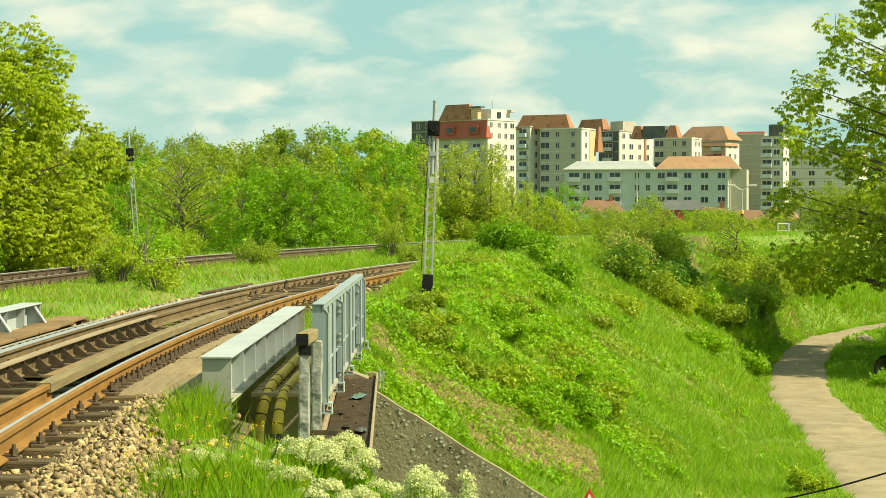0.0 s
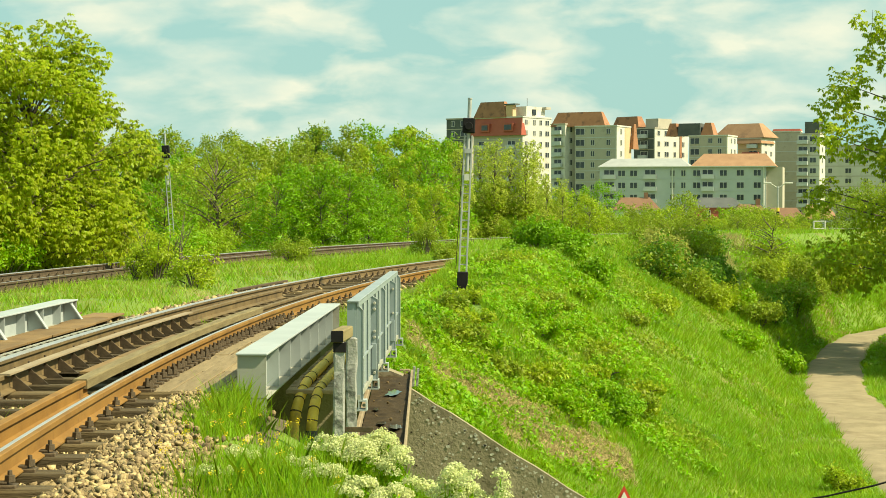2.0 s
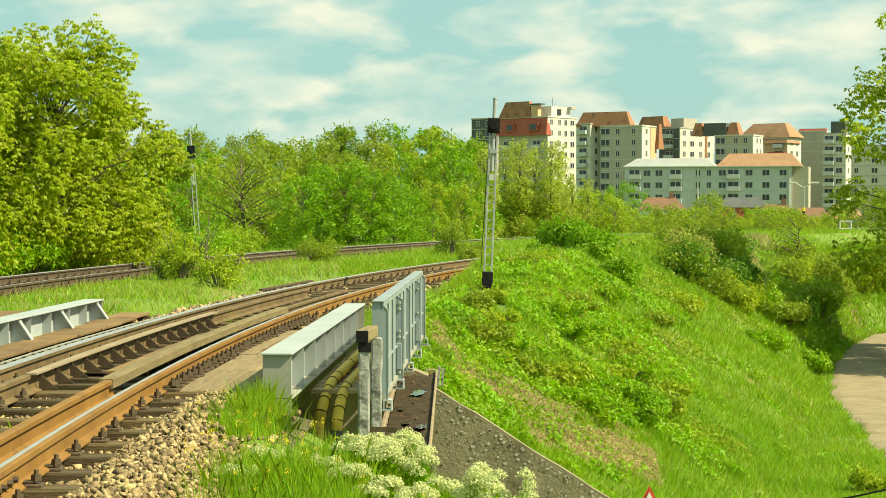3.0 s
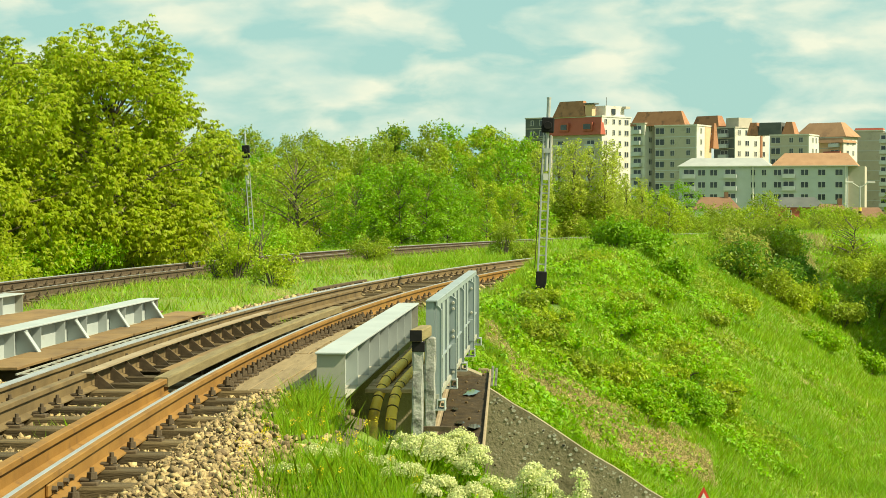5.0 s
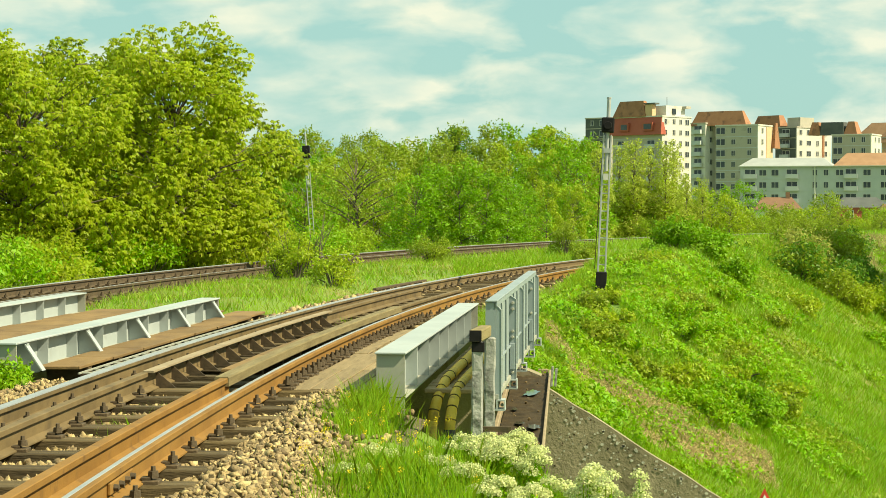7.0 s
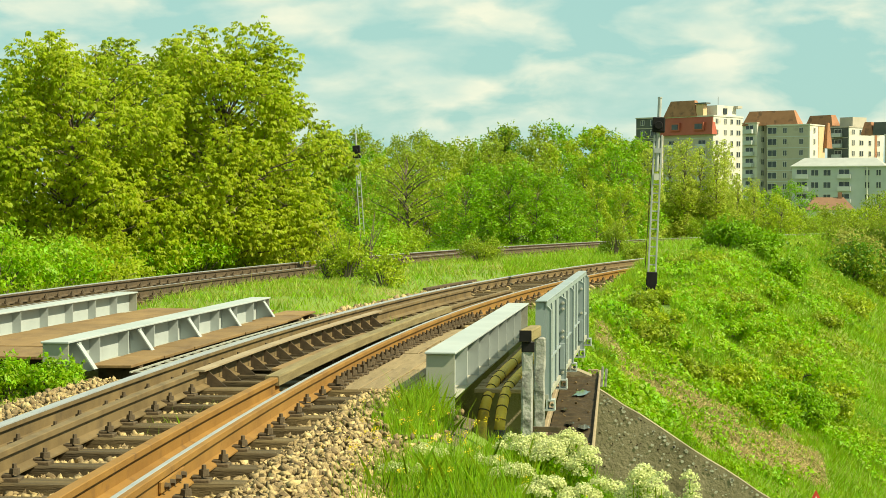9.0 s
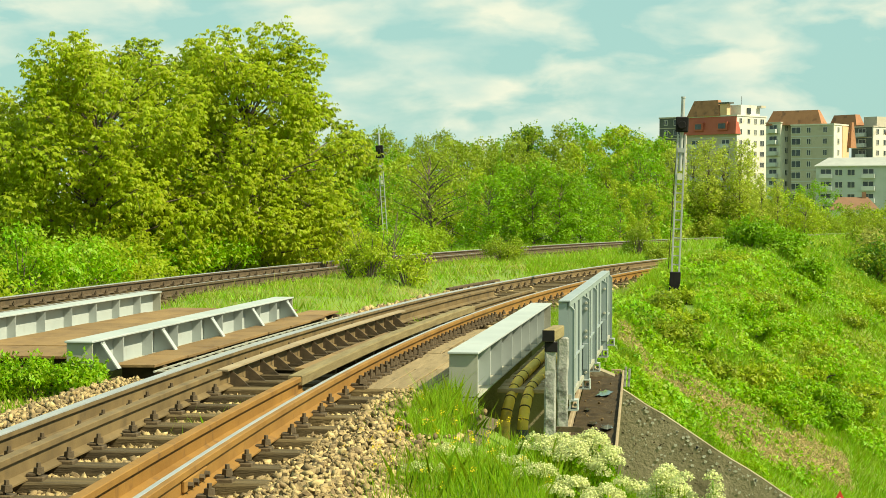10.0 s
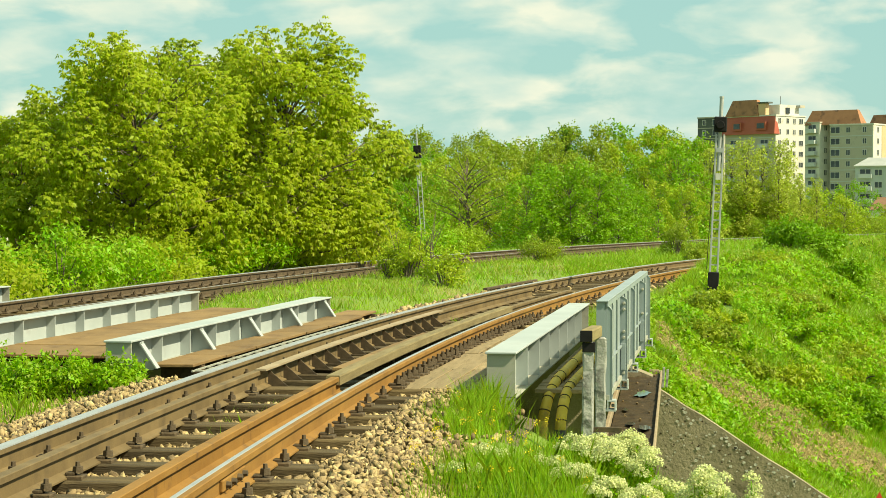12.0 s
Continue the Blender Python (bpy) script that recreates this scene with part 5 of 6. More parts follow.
# pale slender trees before the apartment blocks
for deg, v, k in ((0.12, 262, 5), (0.5, 254, 5), (0.95, 268, 5), (1.5, 256, 5), (1.75, 262, 5), (2.1, 315, 5), (2.6, 322, 5), (-0.5, 268, 5), (-1.1, 262, 3), (0.3, 330, 6), (1.2, 325, 7), (2.9, 345, 6), (3.4, 358, 7)):
    wood_tree(k, deg, rw.uniform(125, 138), v, rw)
# shrub belt along the far side of the line
for i in range(34):
    deg = 0.2 + i * 0.30 + rw.uniform(-0.1, 0.1)
    wood_tree(rw.choice([6, 7, 7, 8, 8, 6]), deg, rw.uniform(140, 165), rw.uniform(368, 396) - (26 if i < 7 else 0), rw)
for deg, v, k in ((3.75, 332, 2), (6.35, 352, 8), (7.6, 374, 2), (8.0, 376, 2), (8.75, 378, 8)):
    wood_tree(k, deg, 175, v, rw)
for i in range(26):
    deg = -2.5 + i * 0.5
    wood_tree(rw.choice([6, 7, 8]), deg, rw.uniform(128, 140), rw.uniform(386, 405), rw)
for i in range(10):
    wood_tree(8, 11.0 + i * 0.5, rw.uniform(150, 190), rw.uniform(330, 370), rw)
for t in kinds:
    t.matrix_basis = pose(*spot(-30 - 4 * kinds.index(t), 130))
# bare tree among the woods
make_tree("bare_tree", spot(-8.0, 94), 6.1, 2.6, 2.2, 0.16, 2600, "leaf_olive", "nearly bare brown tree at the wood's edge", 60, 34, 0.5, bare=0.01)

# weeping tree by the path
make_tree("path_tree", (17.0, 60.0, float(height(17.0, 60.0))), 14.6, 6.3, 1.6, 0.15, 14000, "leaf_walnut", "broad leafy tree with drooping branches over the path", 71, 170, shape=0.66, clump_r=0.125, compound=6, spread=1.0, slim=0.6)
make_tree("path_tree", (16.2, 55.0, float(height(16.2, 55.0))), 7.6, 3.9, 1.0, 0.16, 5200, "leaf_yellow", "young leafy tree with drooping branches over the path", 72, 50, compound=6, clump_r=0.2, slim=0.6)
make_tree("path_tree", (20.5, 62.0, float(height(20.5, 62.0))), 8.5, 3.6, 1.2, 0.2, 9000, "leaf_bright", "leafy tree behind the bend of the path", 73, 30, 0.4)

# shrubs on the slope
S = "leafy green shrub growing on the embankment slope"
for x, y, H, R, n, leaf, material in (
        (2.25, 30.6, 0.62, 0.62, 2600, 0.085, "leaf_mid"), (1.05, 54.5, 0.9, 0.8, 2200, 0.13, "leaf_mid"), (1.75, 50.5, 1.0, 0.9, 2400, 0.13, "leaf_mid"),
        (2.3, 48.0, 0.9, 0.8, 2200, 0.12, "leaf_mid"), (2.9, 46.0, 0.7, 0.7, 1800, 0.12, "leaf_mid"), (-0.12, 34.2, 0.44, 0.36, 1300, 0.07, "leaf_yellow"),
        (6.0, 61.0, 1.1, 1.0, 1800, 0.13, "leaf_olive"), (6.8, 62.5, 1.1, 1.0, 1800, 0.13, "leaf_yellow"), (5.2, 56, 0.9, 0.6, 1400, 0.12, "leaf_dark"), (7.6, 60.0, 1.0, 0.9, 1600, 0.13, "leaf_dark"), (7.9, 57.0, 0.8, 0.8, 1500, 0.12, "leaf_bright"),
        (8.6, 56.5, 1.0, 0.9, 1700, 0.12, "leaf_olive"), (9.3, 58.5, 1.1, 0.8, 1700, 0.12, "leaf_dark"), (9.0, 54.0, 0.8, 0.7, 1500, 0.12, "leaf_bright"), (7.2, 50.5, 0.7, 0.8, 1500, 0.12, "leaf_bright"), (6.9, 54.5, 0.8, 0.8, 1500, 0.12, "leaf_yellow"),
        (4.6, 47.5, 0.7, 0.7, 1400, 0.11, "leaf_yellow"), (15.0, 78.0, 1.3, 1.1, 1600, 0.14, "leaf_bright"),
        (6.3, 31.6, 0.55, 0.42, 1400, 0.08, "leaf_yellow"), (12.2, 50.5, 0.6, 0.7, 1400, 0.1, "leaf_bright"), (12.6, 70.5, 1.0, 0.9, 1500, 0.13, "leaf_olive"), (11.2, 65.5, 1.2, 0.9, 1600, 0.13, "leaf_mid"), (15.2, 77.0, 1.0, 1.2, 1500, 0.13, "leaf_bright"), (17.2, 67.5, 1.5, 1.2, 1500, 0.14, "leaf_mid"), (19.0, 70.0, 1.7, 1.3, 1500, 0.14, "leaf_mid"), (20.8, 73.0, 1.8, 1.4, 1500, 0.14, "leaf_olive"), (22.6, 78.0, 2.0, 1.5, 1500, 0.15, "leaf_mid"), (18.0, 63.0, 1.0, 1.1, 1300, 0.13, "leaf_bright"), (13.7, 53.5, 0.8, 0.9, 1500, 0.12, "leaf_bright"), (11.5, 45.5, 0.5, 0.6, 1200, 0.1, "leaf_olive")):
    bush((x, y, float(height(x, y)) - 0.05), H, R, n, leaf, material, S, int(x * 91 + y * 13), group="slope shrubs")
# thicker scrub between the slope and the path
rq = random.Random(23)
for k in range(24):
    y = rq.uniform(50, 76)
    o = rq.uniform(4.2, 8.0)
    x = C1[0] - math.sqrt((R1 - o) ** 2 - (y - C1[1]) ** 2)
    bush((x, y, float(height(x, y)) - 0.08), rq.uniform(0.8, 1.5), rq.uniform(0.7, 1.3), 1300, 0.13, rq.choice(["leaf_olive", "leaf_olive", "leaf_dark", "leaf_bright", "leaf_yellow", "grass_dry"]), S, 900 + k, group="slope shrubs")
make_tree("bare_bush", (11.6, 73.5, float(height(11.6, 73.5))), 2.2, 1.2, 0.3, 0.1, 900, "leaf_yellow", "nearly bare brown bush on the straw-coloured bank", 62, 26, 0.5, category="shrub", bare=0.2, slim=0.7)
# nettle clumps low on the slope
rn = random.Random(17)
for k in range(46):
    y = 26.5 + 17 * rn.random() ** 1.1
    o = 2.3 + rn.random() * (3.6 if y > 30 else 2.6)
    x = C1[0] - math.sqrt((R1 - o) ** 2 - (y - C1[1]) ** 2)
    if 26.0 < y < 29.0 or (abs(x + 0.32) < 0.9 and 32.0 < y < 38.6):
        continue
    bush((x, y, float(height(x, y)) - 0.06), rn.uniform(0.26, 0.44), rn.uniform(0.4, 0.85), 1000, 0.085, rn.choice(["leaf_bright", "leaf_bright", "leaf_yellow", "leaf_olive"]), "low bright green nettle clump on the slope", 700 + k, 0.6, 14, "nettle clumps", "nettle_clump")
# shrubs between and beside the tracks
for deg, D, H, R, n, material in ((-9.95, 40.5, 1.3, 0.6, 1100, "leaf_yellow"), (-8.75, 37.2, 0.9, 0.6, 900, "leaf_yellow"), (-10.5, 40.8, 1.0, 0.35, 380, "leaf_yellow"), (-9.35, 40, 0.6, 0.3, 300, "leaf_spring"), (-9.7, 41, 1.5, 0.3, 130, "leaf_yellow"), (-5.75, 56, 0.85, 0.8, 1700, "leaf_olive"), (-1.6, 66, 1.5, 0.6, 1500, "leaf_olive"), (-0.9, 62, 0.8, 0.6, 1200, "leaf_olive"), (-1.05, 57, 0.7, 0.4, 900, "leaf_olive")):
    bush(spot(deg, D), H, R, n, 0.085, material, "light green shrub growing between the two tracks", int(D * 31 - deg * 7), group="trackside shrubs")
# bare dead stems standing in the shrub
rd = random.Random(77)
dead = empty("dead_stems", spot(-9.55, 40.5), "bare brown dead stems standing in the shrub", "stems")
for k in range(9):
    bm = bmesh.new()
    a, ln = rd.uniform(-0.45, 0.6), rd.uniform(0.8, 1.75)
    x, y = rd.uniform(-0.35, 0.45), rd.uniform(-0.2, 0.2)
    tip = Vector((x + ln * math.sin(a), y + rd.uniform(-0.2, 0.2), ln * math.cos(a)))
    mid = Vector((x, y, 0)).lerp(tip, 0.5) + Vector((rd.uniform(-0.06, 0.06), 0, 0.03))
    tube(bm, [(x, y, -0.05), mid, tip], [0.014, 0.01, 0.004], 5, caps=False)
    for _ in range(3):
        b = mid.lerp(tip, rd.uniform(0, 0.8))
        tube(bm, [b, b + Vector((rd.uniform(-0.22, 0.22), rd.uniform(-0.1, 0.1), rd.uniform(0.08, 0.28)))], [0.006, 0.003], 4, caps=False)
    part("stem", bm, "bark", dead)
for x, y, R in ((-6.0, 16.5, 0.35), (-6.4, 16.4, 0.42), (-6.9, 16.5, 0.5), (-7.5, 16.7, 0.5), (-5.5, 16.55, 0.3)):
    bush((x, y - 0.35, -0.36), 0.48, R, 1900, 0.055, "leaf_bright", "low bright green weeds beside the girder", int(-x * 77), group="girder weeds")


# ---- grass, weeds and flowers ----
def off(track, x, y):
    c, r = (C1, R1) if track == 1 else (C2, R2)
    return r - np.hypot(x - c[0], y - c[1])


def scree_mask(x, y):
    """Bare stripe of loose soil running down the slope behind the wing wall."""
    yc = np.interp(x, [-1.0, -0.5, 0.1, 1.0, 2.2], [28.0, 27.3, 27.1, 27.5, 28.5])
    return (np.abs(y - yc + 0.5 * wob(x, y, 0.9)) < 0.95 + 0.7 * wob(x, y, 0.5, 3)) & (x > -1.1) & (x < 2.4)


def sample(rng, n, d0, d1, a0=-24, a1=15):
    a = np.radians(rng.uniform(a0, a1, n))
    D = d0 * (d1 / d0) ** rng.random(n)
    x, y = D * np.sin(a), D * np.cos(a)
    o1, o2 = off(1, x, y), off(2, x, y)
    ok = (np.abs(o1) > np.where((o1 > 0) & (y > 25.5) & (y < 60), 1.05, 1.55) + 0.5 * rng.random(n)) & ~((o2 > -1.6) & (o2 < 0.95) & (y > 22))
    ok &= ~((y > gap_near(x) - 0.15) & (y < gap_far(x) + 0.3) & (o1 < 14))
    ok &= np.abs(x - path_x(y)) > path_half(y) + 0.18 * wob(x, y, 0.8, 4)
    ok &= ~(scree_mask(x, y) & (rng.random(n) < 0.86 + 0.3 * wob(x, y, 0.4, 6)))
    ok &= ~((np.abs(x + 0.32) < 0.42) & (y > 32.0) & (y < 38.5))
    ok &= ~((x > -1.95) & (x < -0.9) & (y > 12.9) & (y < 16) & (rng.random(n) < 0.93))
    return x[ok], y[ok], D[ok], o1[ok]


def grass(name, n, d0, d1, h0, h1, material, label, seed, keep=None, wide=0.00038, a0=-24):
    rng = np.random.default_rng(seed)
    x, y, D, o = sample(rng, n, d0, d1, a0)
    if keep is not None:
        k = keep(rng, x, y, o)
        x, y, D, o = x[k], y[k], D[k], o[k]
    m = len(x)
    z = height(x, y) - 0.02
    patch = 0.75 + 0.35 * wob(x, y, 1.3, 5)
    h = rng.uniform(h0, h1, m) * patch
    w = np.maximum(0.0022, D * wide) * rng.uniform(0.7, 1.5, m)
    a = rng.uniform(0, 6.283, m)
    lean = (rng.uniform(0.3, 1.1, m) if d0 > 20 else rng.uniform(0.1, 0.6, m)) * h
    b = rng.uniform(0, 6.283, m)
    p = np.stack([x, y, z], -1)
    side = np.stack([np.cos(a), np.sin(a), np.zeros(m)], -1) * w[:, None]
    tip = np.stack([np.cos(b) * lean, np.sin(b) * lean, h], -1)
    if d0 > 20:
        v = np.stack([p - side, p + side, p + tip], 1).reshape(-1, 3)
        return tagged(arrays(name, v, np.arange(3 * m).reshape(m, 3), material), label, "grass", kind="stuff")
    mid = tip * np.array((0.35, 0.35, 0.58))
    v = np.stack([p - side, p + side, p + mid + side * 0.7, p + tip, p + mid - side * 0.7], 1).reshape(-1, 3)
    f = np.arange(5 * m).reshape(m, 5)
    return tagged(arrays(name, v, f, material), label, "grass", kind="stuff")


def tuft(x0, x1, y0, y1, n, h0, h1, seed, label):
    """Tall grass standing in one place."""
    rng = np.random.default_rng(seed)
    x, y = rng.normal((x0 + x1) / 2, (x1 - x0) / 4, n), rng.normal((y0 + y1) / 2, (y1 - y0) / 4, n)
    y = np.minimum(y, y1)
    h = rng.uniform(h0, h1, n) * (0.75 + 0.3 * wob(x, y, 0.35, 2))
    a, b = rng.uniform(0, 6.283, (2, n))
    p = np.stack([x, y, height(x, y) - 0.02], -1)
    side = np.stack([np.cos(a), np.sin(a), np.zeros(n)], -1) * rng.uniform(0.0018, 0.004, n)[:, None]
    lean = rng.uniform(0.15, 0.7, n) * h
    tip = np.stack([np.cos(b) * lean, np.sin(b) * lean, h], -1)
    mid = tip * np.array((0.35, 0.35, 0.6))
    v = np.stack([p - side, p + side, p + mid + side * 0.7, p + tip, p + mid - side * 0.7], 1).reshape(-1, 3)
    return tagged(arrays("tall_grass", v, np.arange(5 * n).reshape(n, 5), "grass"), label, "grass", kind="stuff")


tuft(-2.35, -1.75, 13.6, 15.75, 2600, 0.14, 0.36, 91, "tall green grass at the end of the girder")
tuft(-2.25, -1.75, 15.0, 15.65, 700, 0.22, 0.46, 92, "tall green grass at the foot of the girder")
for k, (s, o, n) in enumerate(((5.6, 0.05, 260), (6.6, -0.12, 200), (7.4, 1.15, 320), (8.4, 1.2, 300), (6.2, 1.18, 260), (4.9, -0.1, 160), (9.6, 0.1, 180), (-4.4, 0.0, 90), (-5.6, -0.1, 60))):
    x, y, a = along(1, s, o)
    tuft(x - 0.16, x + 0.16, y - 0.5, y + 0.5, n, 0.14, 0.30, 120 + k, "green weeds growing between the rails")
near = lambda rng, x, y, o: rng.random(len(x)) < np.where(o > 0, 1.0, 0.55)
grass("grass", 90000, 8.5, 16.5, 0.14, 0.36, "grass", "tall fresh green grass beside the ballast", 21, near, 0.00020)
grass("grass", 300000, 24, 62, 0.10, 0.26, "grass", "fresh green grass on the embankment slope", 22, None, 0.00026, -5)
grass("grass", 60000, 24, 62, 0.10, 0.24, "grass", "fresh green grass between the tracks", 28, None, 0.00030)
grass("grass", 110000, 55, 125, 0.18, 0.42, "grass", "fresh green grass on the far meadow", 23, None, 0.00024)
shoulder = lambda rng, x, y, o: (o > 0) & (o < 3.4) & (y < 52) & (wob(x, y, 1.6, 9) > -0.35)
grass("tall_grass", 150000, 25, 52, 0.14, 0.36, "grass", "tall green grass on the shoulder beside the rail", 27, shoulder, 0.00022, -8)
dry = lambda rng, x, y, o: wob(x, y, 2.2, 7) + 0.5 * wob(x, y, 0.8, 2) > 0.15
grass("dry_grass", 30000, 24, 90, 0.20, 0.42, "grass_dry", "yellowed grass stalks on the embankment", 24, dry, 0.0002)
foot = lambda rng, x, y, o: (o > 4.5) & (x > 9.5)
grass("grass", 150000, 58, 95, 0.14, 0.34, "grass", "lush green grass on the bank behind the path", 30, foot, 0.0003, 7)
behind_path = lambda rng, x, y, o: (o > 4.5) & (x > 9.5) & (y > 56)
bank = lambda rng, x, y, o: (o > 3.2) & (np.abs(y - 72 + 0.4 * (x - 11)) < 6 + 2 * wob(x, y, 2.0)) & (np.abs(x - 11.5) < 3.2)
grass("straw_grass", 60000, 60, 90, 0.14, 0.36, "straw", "withered straw-coloured grass on the far bank", 29, bank, 0.00024, 4)
tall = lambda rng, x, y, o: (o < -2.0) & (wob(x, y, 2.0, 3) > -0.2)
grass("tall_grass", 46000, 22, 70, 0.08, 0.20, "grass", "tall bright grass between the two tracks", 25, tall)


grass("seeding_grass", 48000, 22, 70, 0.12, 0.27, "grass_dry", "pale seeding grass between the two tracks", 26, tall, 0.00022)


def carpet(name, n, seed, keep, leaf, h, material, label):
    rng = np.random.default_rng(seed)
    x, y, D, o = sample(rng, n, 24.5, 75, -4)
    k = keep(rng, x, y, o)
    x, y, D, o = x[k], y[k], D[k], o[k]
    m = len(x)
    pos = np.stack([x, y, height(x, y) + rng.uniform(0.02, 1.0, m) * h * np.clip(0.55 + 0.5 * wob(x, y, 0.9, 6), 0.15, 1.2)], -1)
    nrm = rng.normal(size=(m, 3)) * 0.55 + np.array((0.25, -0.2, 0.8))
    s = leaf * rng.uniform(0.6, 1.3, m) * (D / 32) ** 0.5
    co, fa = leaves(rng, pos, nrm, s, s * 0.7, tri=True)
    return tagged(arrays(name, co, fa, material), label, "weeds", kind="stuff")


carpet("nettles", 420000, 31, lambda rng, x, y, o: (o > 1.9) & (y < 46 + 2 * wob(x, y, 1.5, 2)) & (wob(x, y, 1.5, 1.0) + 0.45 * wob(x, y, 0.5, 3) > -0.15 + 0.22 * np.maximum(o - 4.0, 0)), 0.075, 0.34, "leaf_bright", "bright green nettle patches on the slope")
carpet("weeds", 170000, 32, lambda rng, x, y, o: (o > 1.9) & (wob(x, y, 1.7, 4.0) + 0.3 * wob(x, y, 0.6, 2) > 0.12 + 0.16 * np.maximum(o - 4.5, 0)), 0.065, 0.32, "leaf_olive", "mixed olive green weeds on the slope")
carpet("weeds", 160000, 34, behind_path, 0.10, 0.34, "leaf_mid", "deep green weeds on the bank behind the path")
carpet("weeds", 90000, 33, lambda rng, x, y, o: (o > 2.5) & (wob(x, y, 2.1, 8.0) + 0.3 * wob(x, y, 0.6, 1) > 0.28 + 0.14 * np.maximum(o - 4.5, 0)), 0.065, 0.30, "leaf_dark", "dark green low weeds on the slope")


def blossom_plant(x, y, H, heads, R, seed):
    rng = np.random.default_rng(seed)
    z = float(height(x, y))
    t = empty("white_flower", (x, y, z), "bushy weed with dense creamy white flower heads", "flower", "white flowers")
    bm = bmesh.new()
    pet, lv = [], []
    for k in range(heads):
        a, r = rng.uniform(0, 6.28), R * math.sqrt(rng.random())
        hx, hy, hz = r * math.cos(a), r * math.sin(a), H * rng.uniform(0.72, 1.08) * (1 - 0.18 * (r / R) ** 2)
        tube(bm, [(hx * 0.4, hy * 0.4, 0), (hx * 0.8, hy * 0.8, hz * 0.6), (hx, hy, hz)], [0.005, 0.004, 0.003], 4, caps=False)
        m = 150
        d = rng.normal(size=(m, 3))
        d /= np.linalg.norm(d, axis=1, keepdims=True)
        d[:, 2] = np.abs(d[:, 2])
        pet.append((np.array((hx, hy, hz)) + d * np.array((0.055, 0.055, 0.055)) * rng.uniform(0.7, 1.1, (m, 1)), d))
        q = 26
        u = rng.uniform(0.2, 0.92, q)
        lv.append((np.stack([hx * u, hy * u, hz * u], -1) + rng.normal(size=(q, 3)) * 0.018, rng.normal(size=(q, 3)) + np.array((0, 0, 0.6))))
    part("stem_clump", bm, "grass", t)["kind"] = "stuff"
    p, nn = np.concatenate([a for a, _ in pet]), np.concatenate([b for _, b in pet])
    co, fa = leaves(rng, p, nn + rng.normal(size=p.shape) * 0.4, 0.015, 0.013)
    arrays("blossom", co, fa, "petal", t)
    p, nn = np.concatenate([a for a, _ in lv]), np.concatenate([b for _, b in lv])
    co, fa = leaves(rng, p, nn, 0.05, 0.018)
    arrays("foliage", co, fa, "leaf_bright", t)
    return t


# flower heads by place and height of their tops
for k, (x, y, z, heads, R) in enumerate(((-0.92, 12.3, -0.12, 26, 0.20), (-0.78, 12.1, -0.13, 16, 0.16), (-0.60, 12.3, -0.10, 16, 0.13), (-0.55, 12.0, -0.17, 14, 0.14), (-0.95, 11.6, -0.28, 9, 0.13), (-0.72, 11.3, -0.27, 16, 0.16),
                                         (-0.53, 11.2, -0.30, 8, 0.15), (-0.37, 11.4, -0.27, 7, 0.14), (-0.15, 11.2, -0.17, 20, 0.16), (-0.03, 11.0, -0.22, 7, 0.12), (0.10, 11.15, -0.17, 5, 0.07), (0.14, 11.1, -0.19, 3, 0.05),
                                         (-1.60, 12.5, -0.25, 6, 0.13), (-1.65, 11.5, -0.30, 5, 0.12), (-1.2, 12.0, -0.26, 5, 0.15))):
    blossom_plant(x, y, max(0.10, z - float(height(x, y))), heads, R, 300 + k)


def yellow_flowers():
    rng = np.random.default_rng(77)
    n = 110
    x, y = rng.uniform(-2.3, 0.1, n), rng.uniform(10.6, 14.6, n)
    p = np.stack([x, y, height(x, y) + rng.uniform(0.12, 0.30, n)], -1)
    q = np.repeat(p, 12, 0) + rng.normal(size=(12 * n, 3)) * 0.012
    co, fa = leaves(rng, q, rng.normal(size=q.shape) + np.array((0, 0, 1.0)), 0.011, 0.010)
    tagged(arrays("yellow_flowers", co, fa, "petal_yellow"), "small yellow wild flowers in the grass", "flowers", kind="stuff")


yellow_flowers()


# ---- path and bare soil ----
def strip(name, ys, centre, half, material, lift, label, category, ragged=0.12, cols=10):
    co, fa = [], []
    for y in ys:
        for c in range(cols + 1):
            u = -1 + 2 * c / cols
            e = ragged * float(wob(u * 3.1, y, 0.35, 2)) if abs(u) > 0.99 else 0
            x = centre(y) + u * half(y) + e
            co.append((x, y, float(height(x, y)) + lift - (0.05 if abs(u) > 0.99 else 0)))
    n = cols + 1
    for j in range(len(ys) - 1):
        for c in range(cols):
            fa.append((j * n + c, j * n + c + 1, (j + 1) * n + c + 1, (j + 1) * n + c))
    return tagged(arrays(name, co, fa, material, smooth=True), label, category, kind="structure")


strip("path", np.arange(24.5, 86, 0.4), path_x, path_half, "path", 0.035, "pale dusty dirt footpath below the embankment", "path")


def scree():
    rng = np.random.default_rng(12)

    def pick(r, n):
        y = r.uniform(24.6, 31.5, n)
        x = r.uniform(-1.4, 2.6, n)
        k = scree_mask(x, y)
        x, y = x[k], y[k]
        return np.stack([x, y, height(x, y) + r.uniform(-0.01, 0.02, len(x))], -1), r.uniform(0.4, 1.3, len(x))
    stones("scree", 24000, pick, 0.020, 13, "loose brown soil crumbs and stones on the slope", "scree")
    p, r = pick(rng, 60000)
    co, fa = leaves(rng, p + np.array((0, 0, 0.02)), rng.normal(size=p.shape) * 0.35 + np.array((0.3, 0, 0.8)), 0.10 * r, 0.016 * r, tri=True)
    tagged(arrays("straw_litter", co, fa, "straw"), "dry straw litter lying on the bare slope", "litter", kind="stuff")


scree()


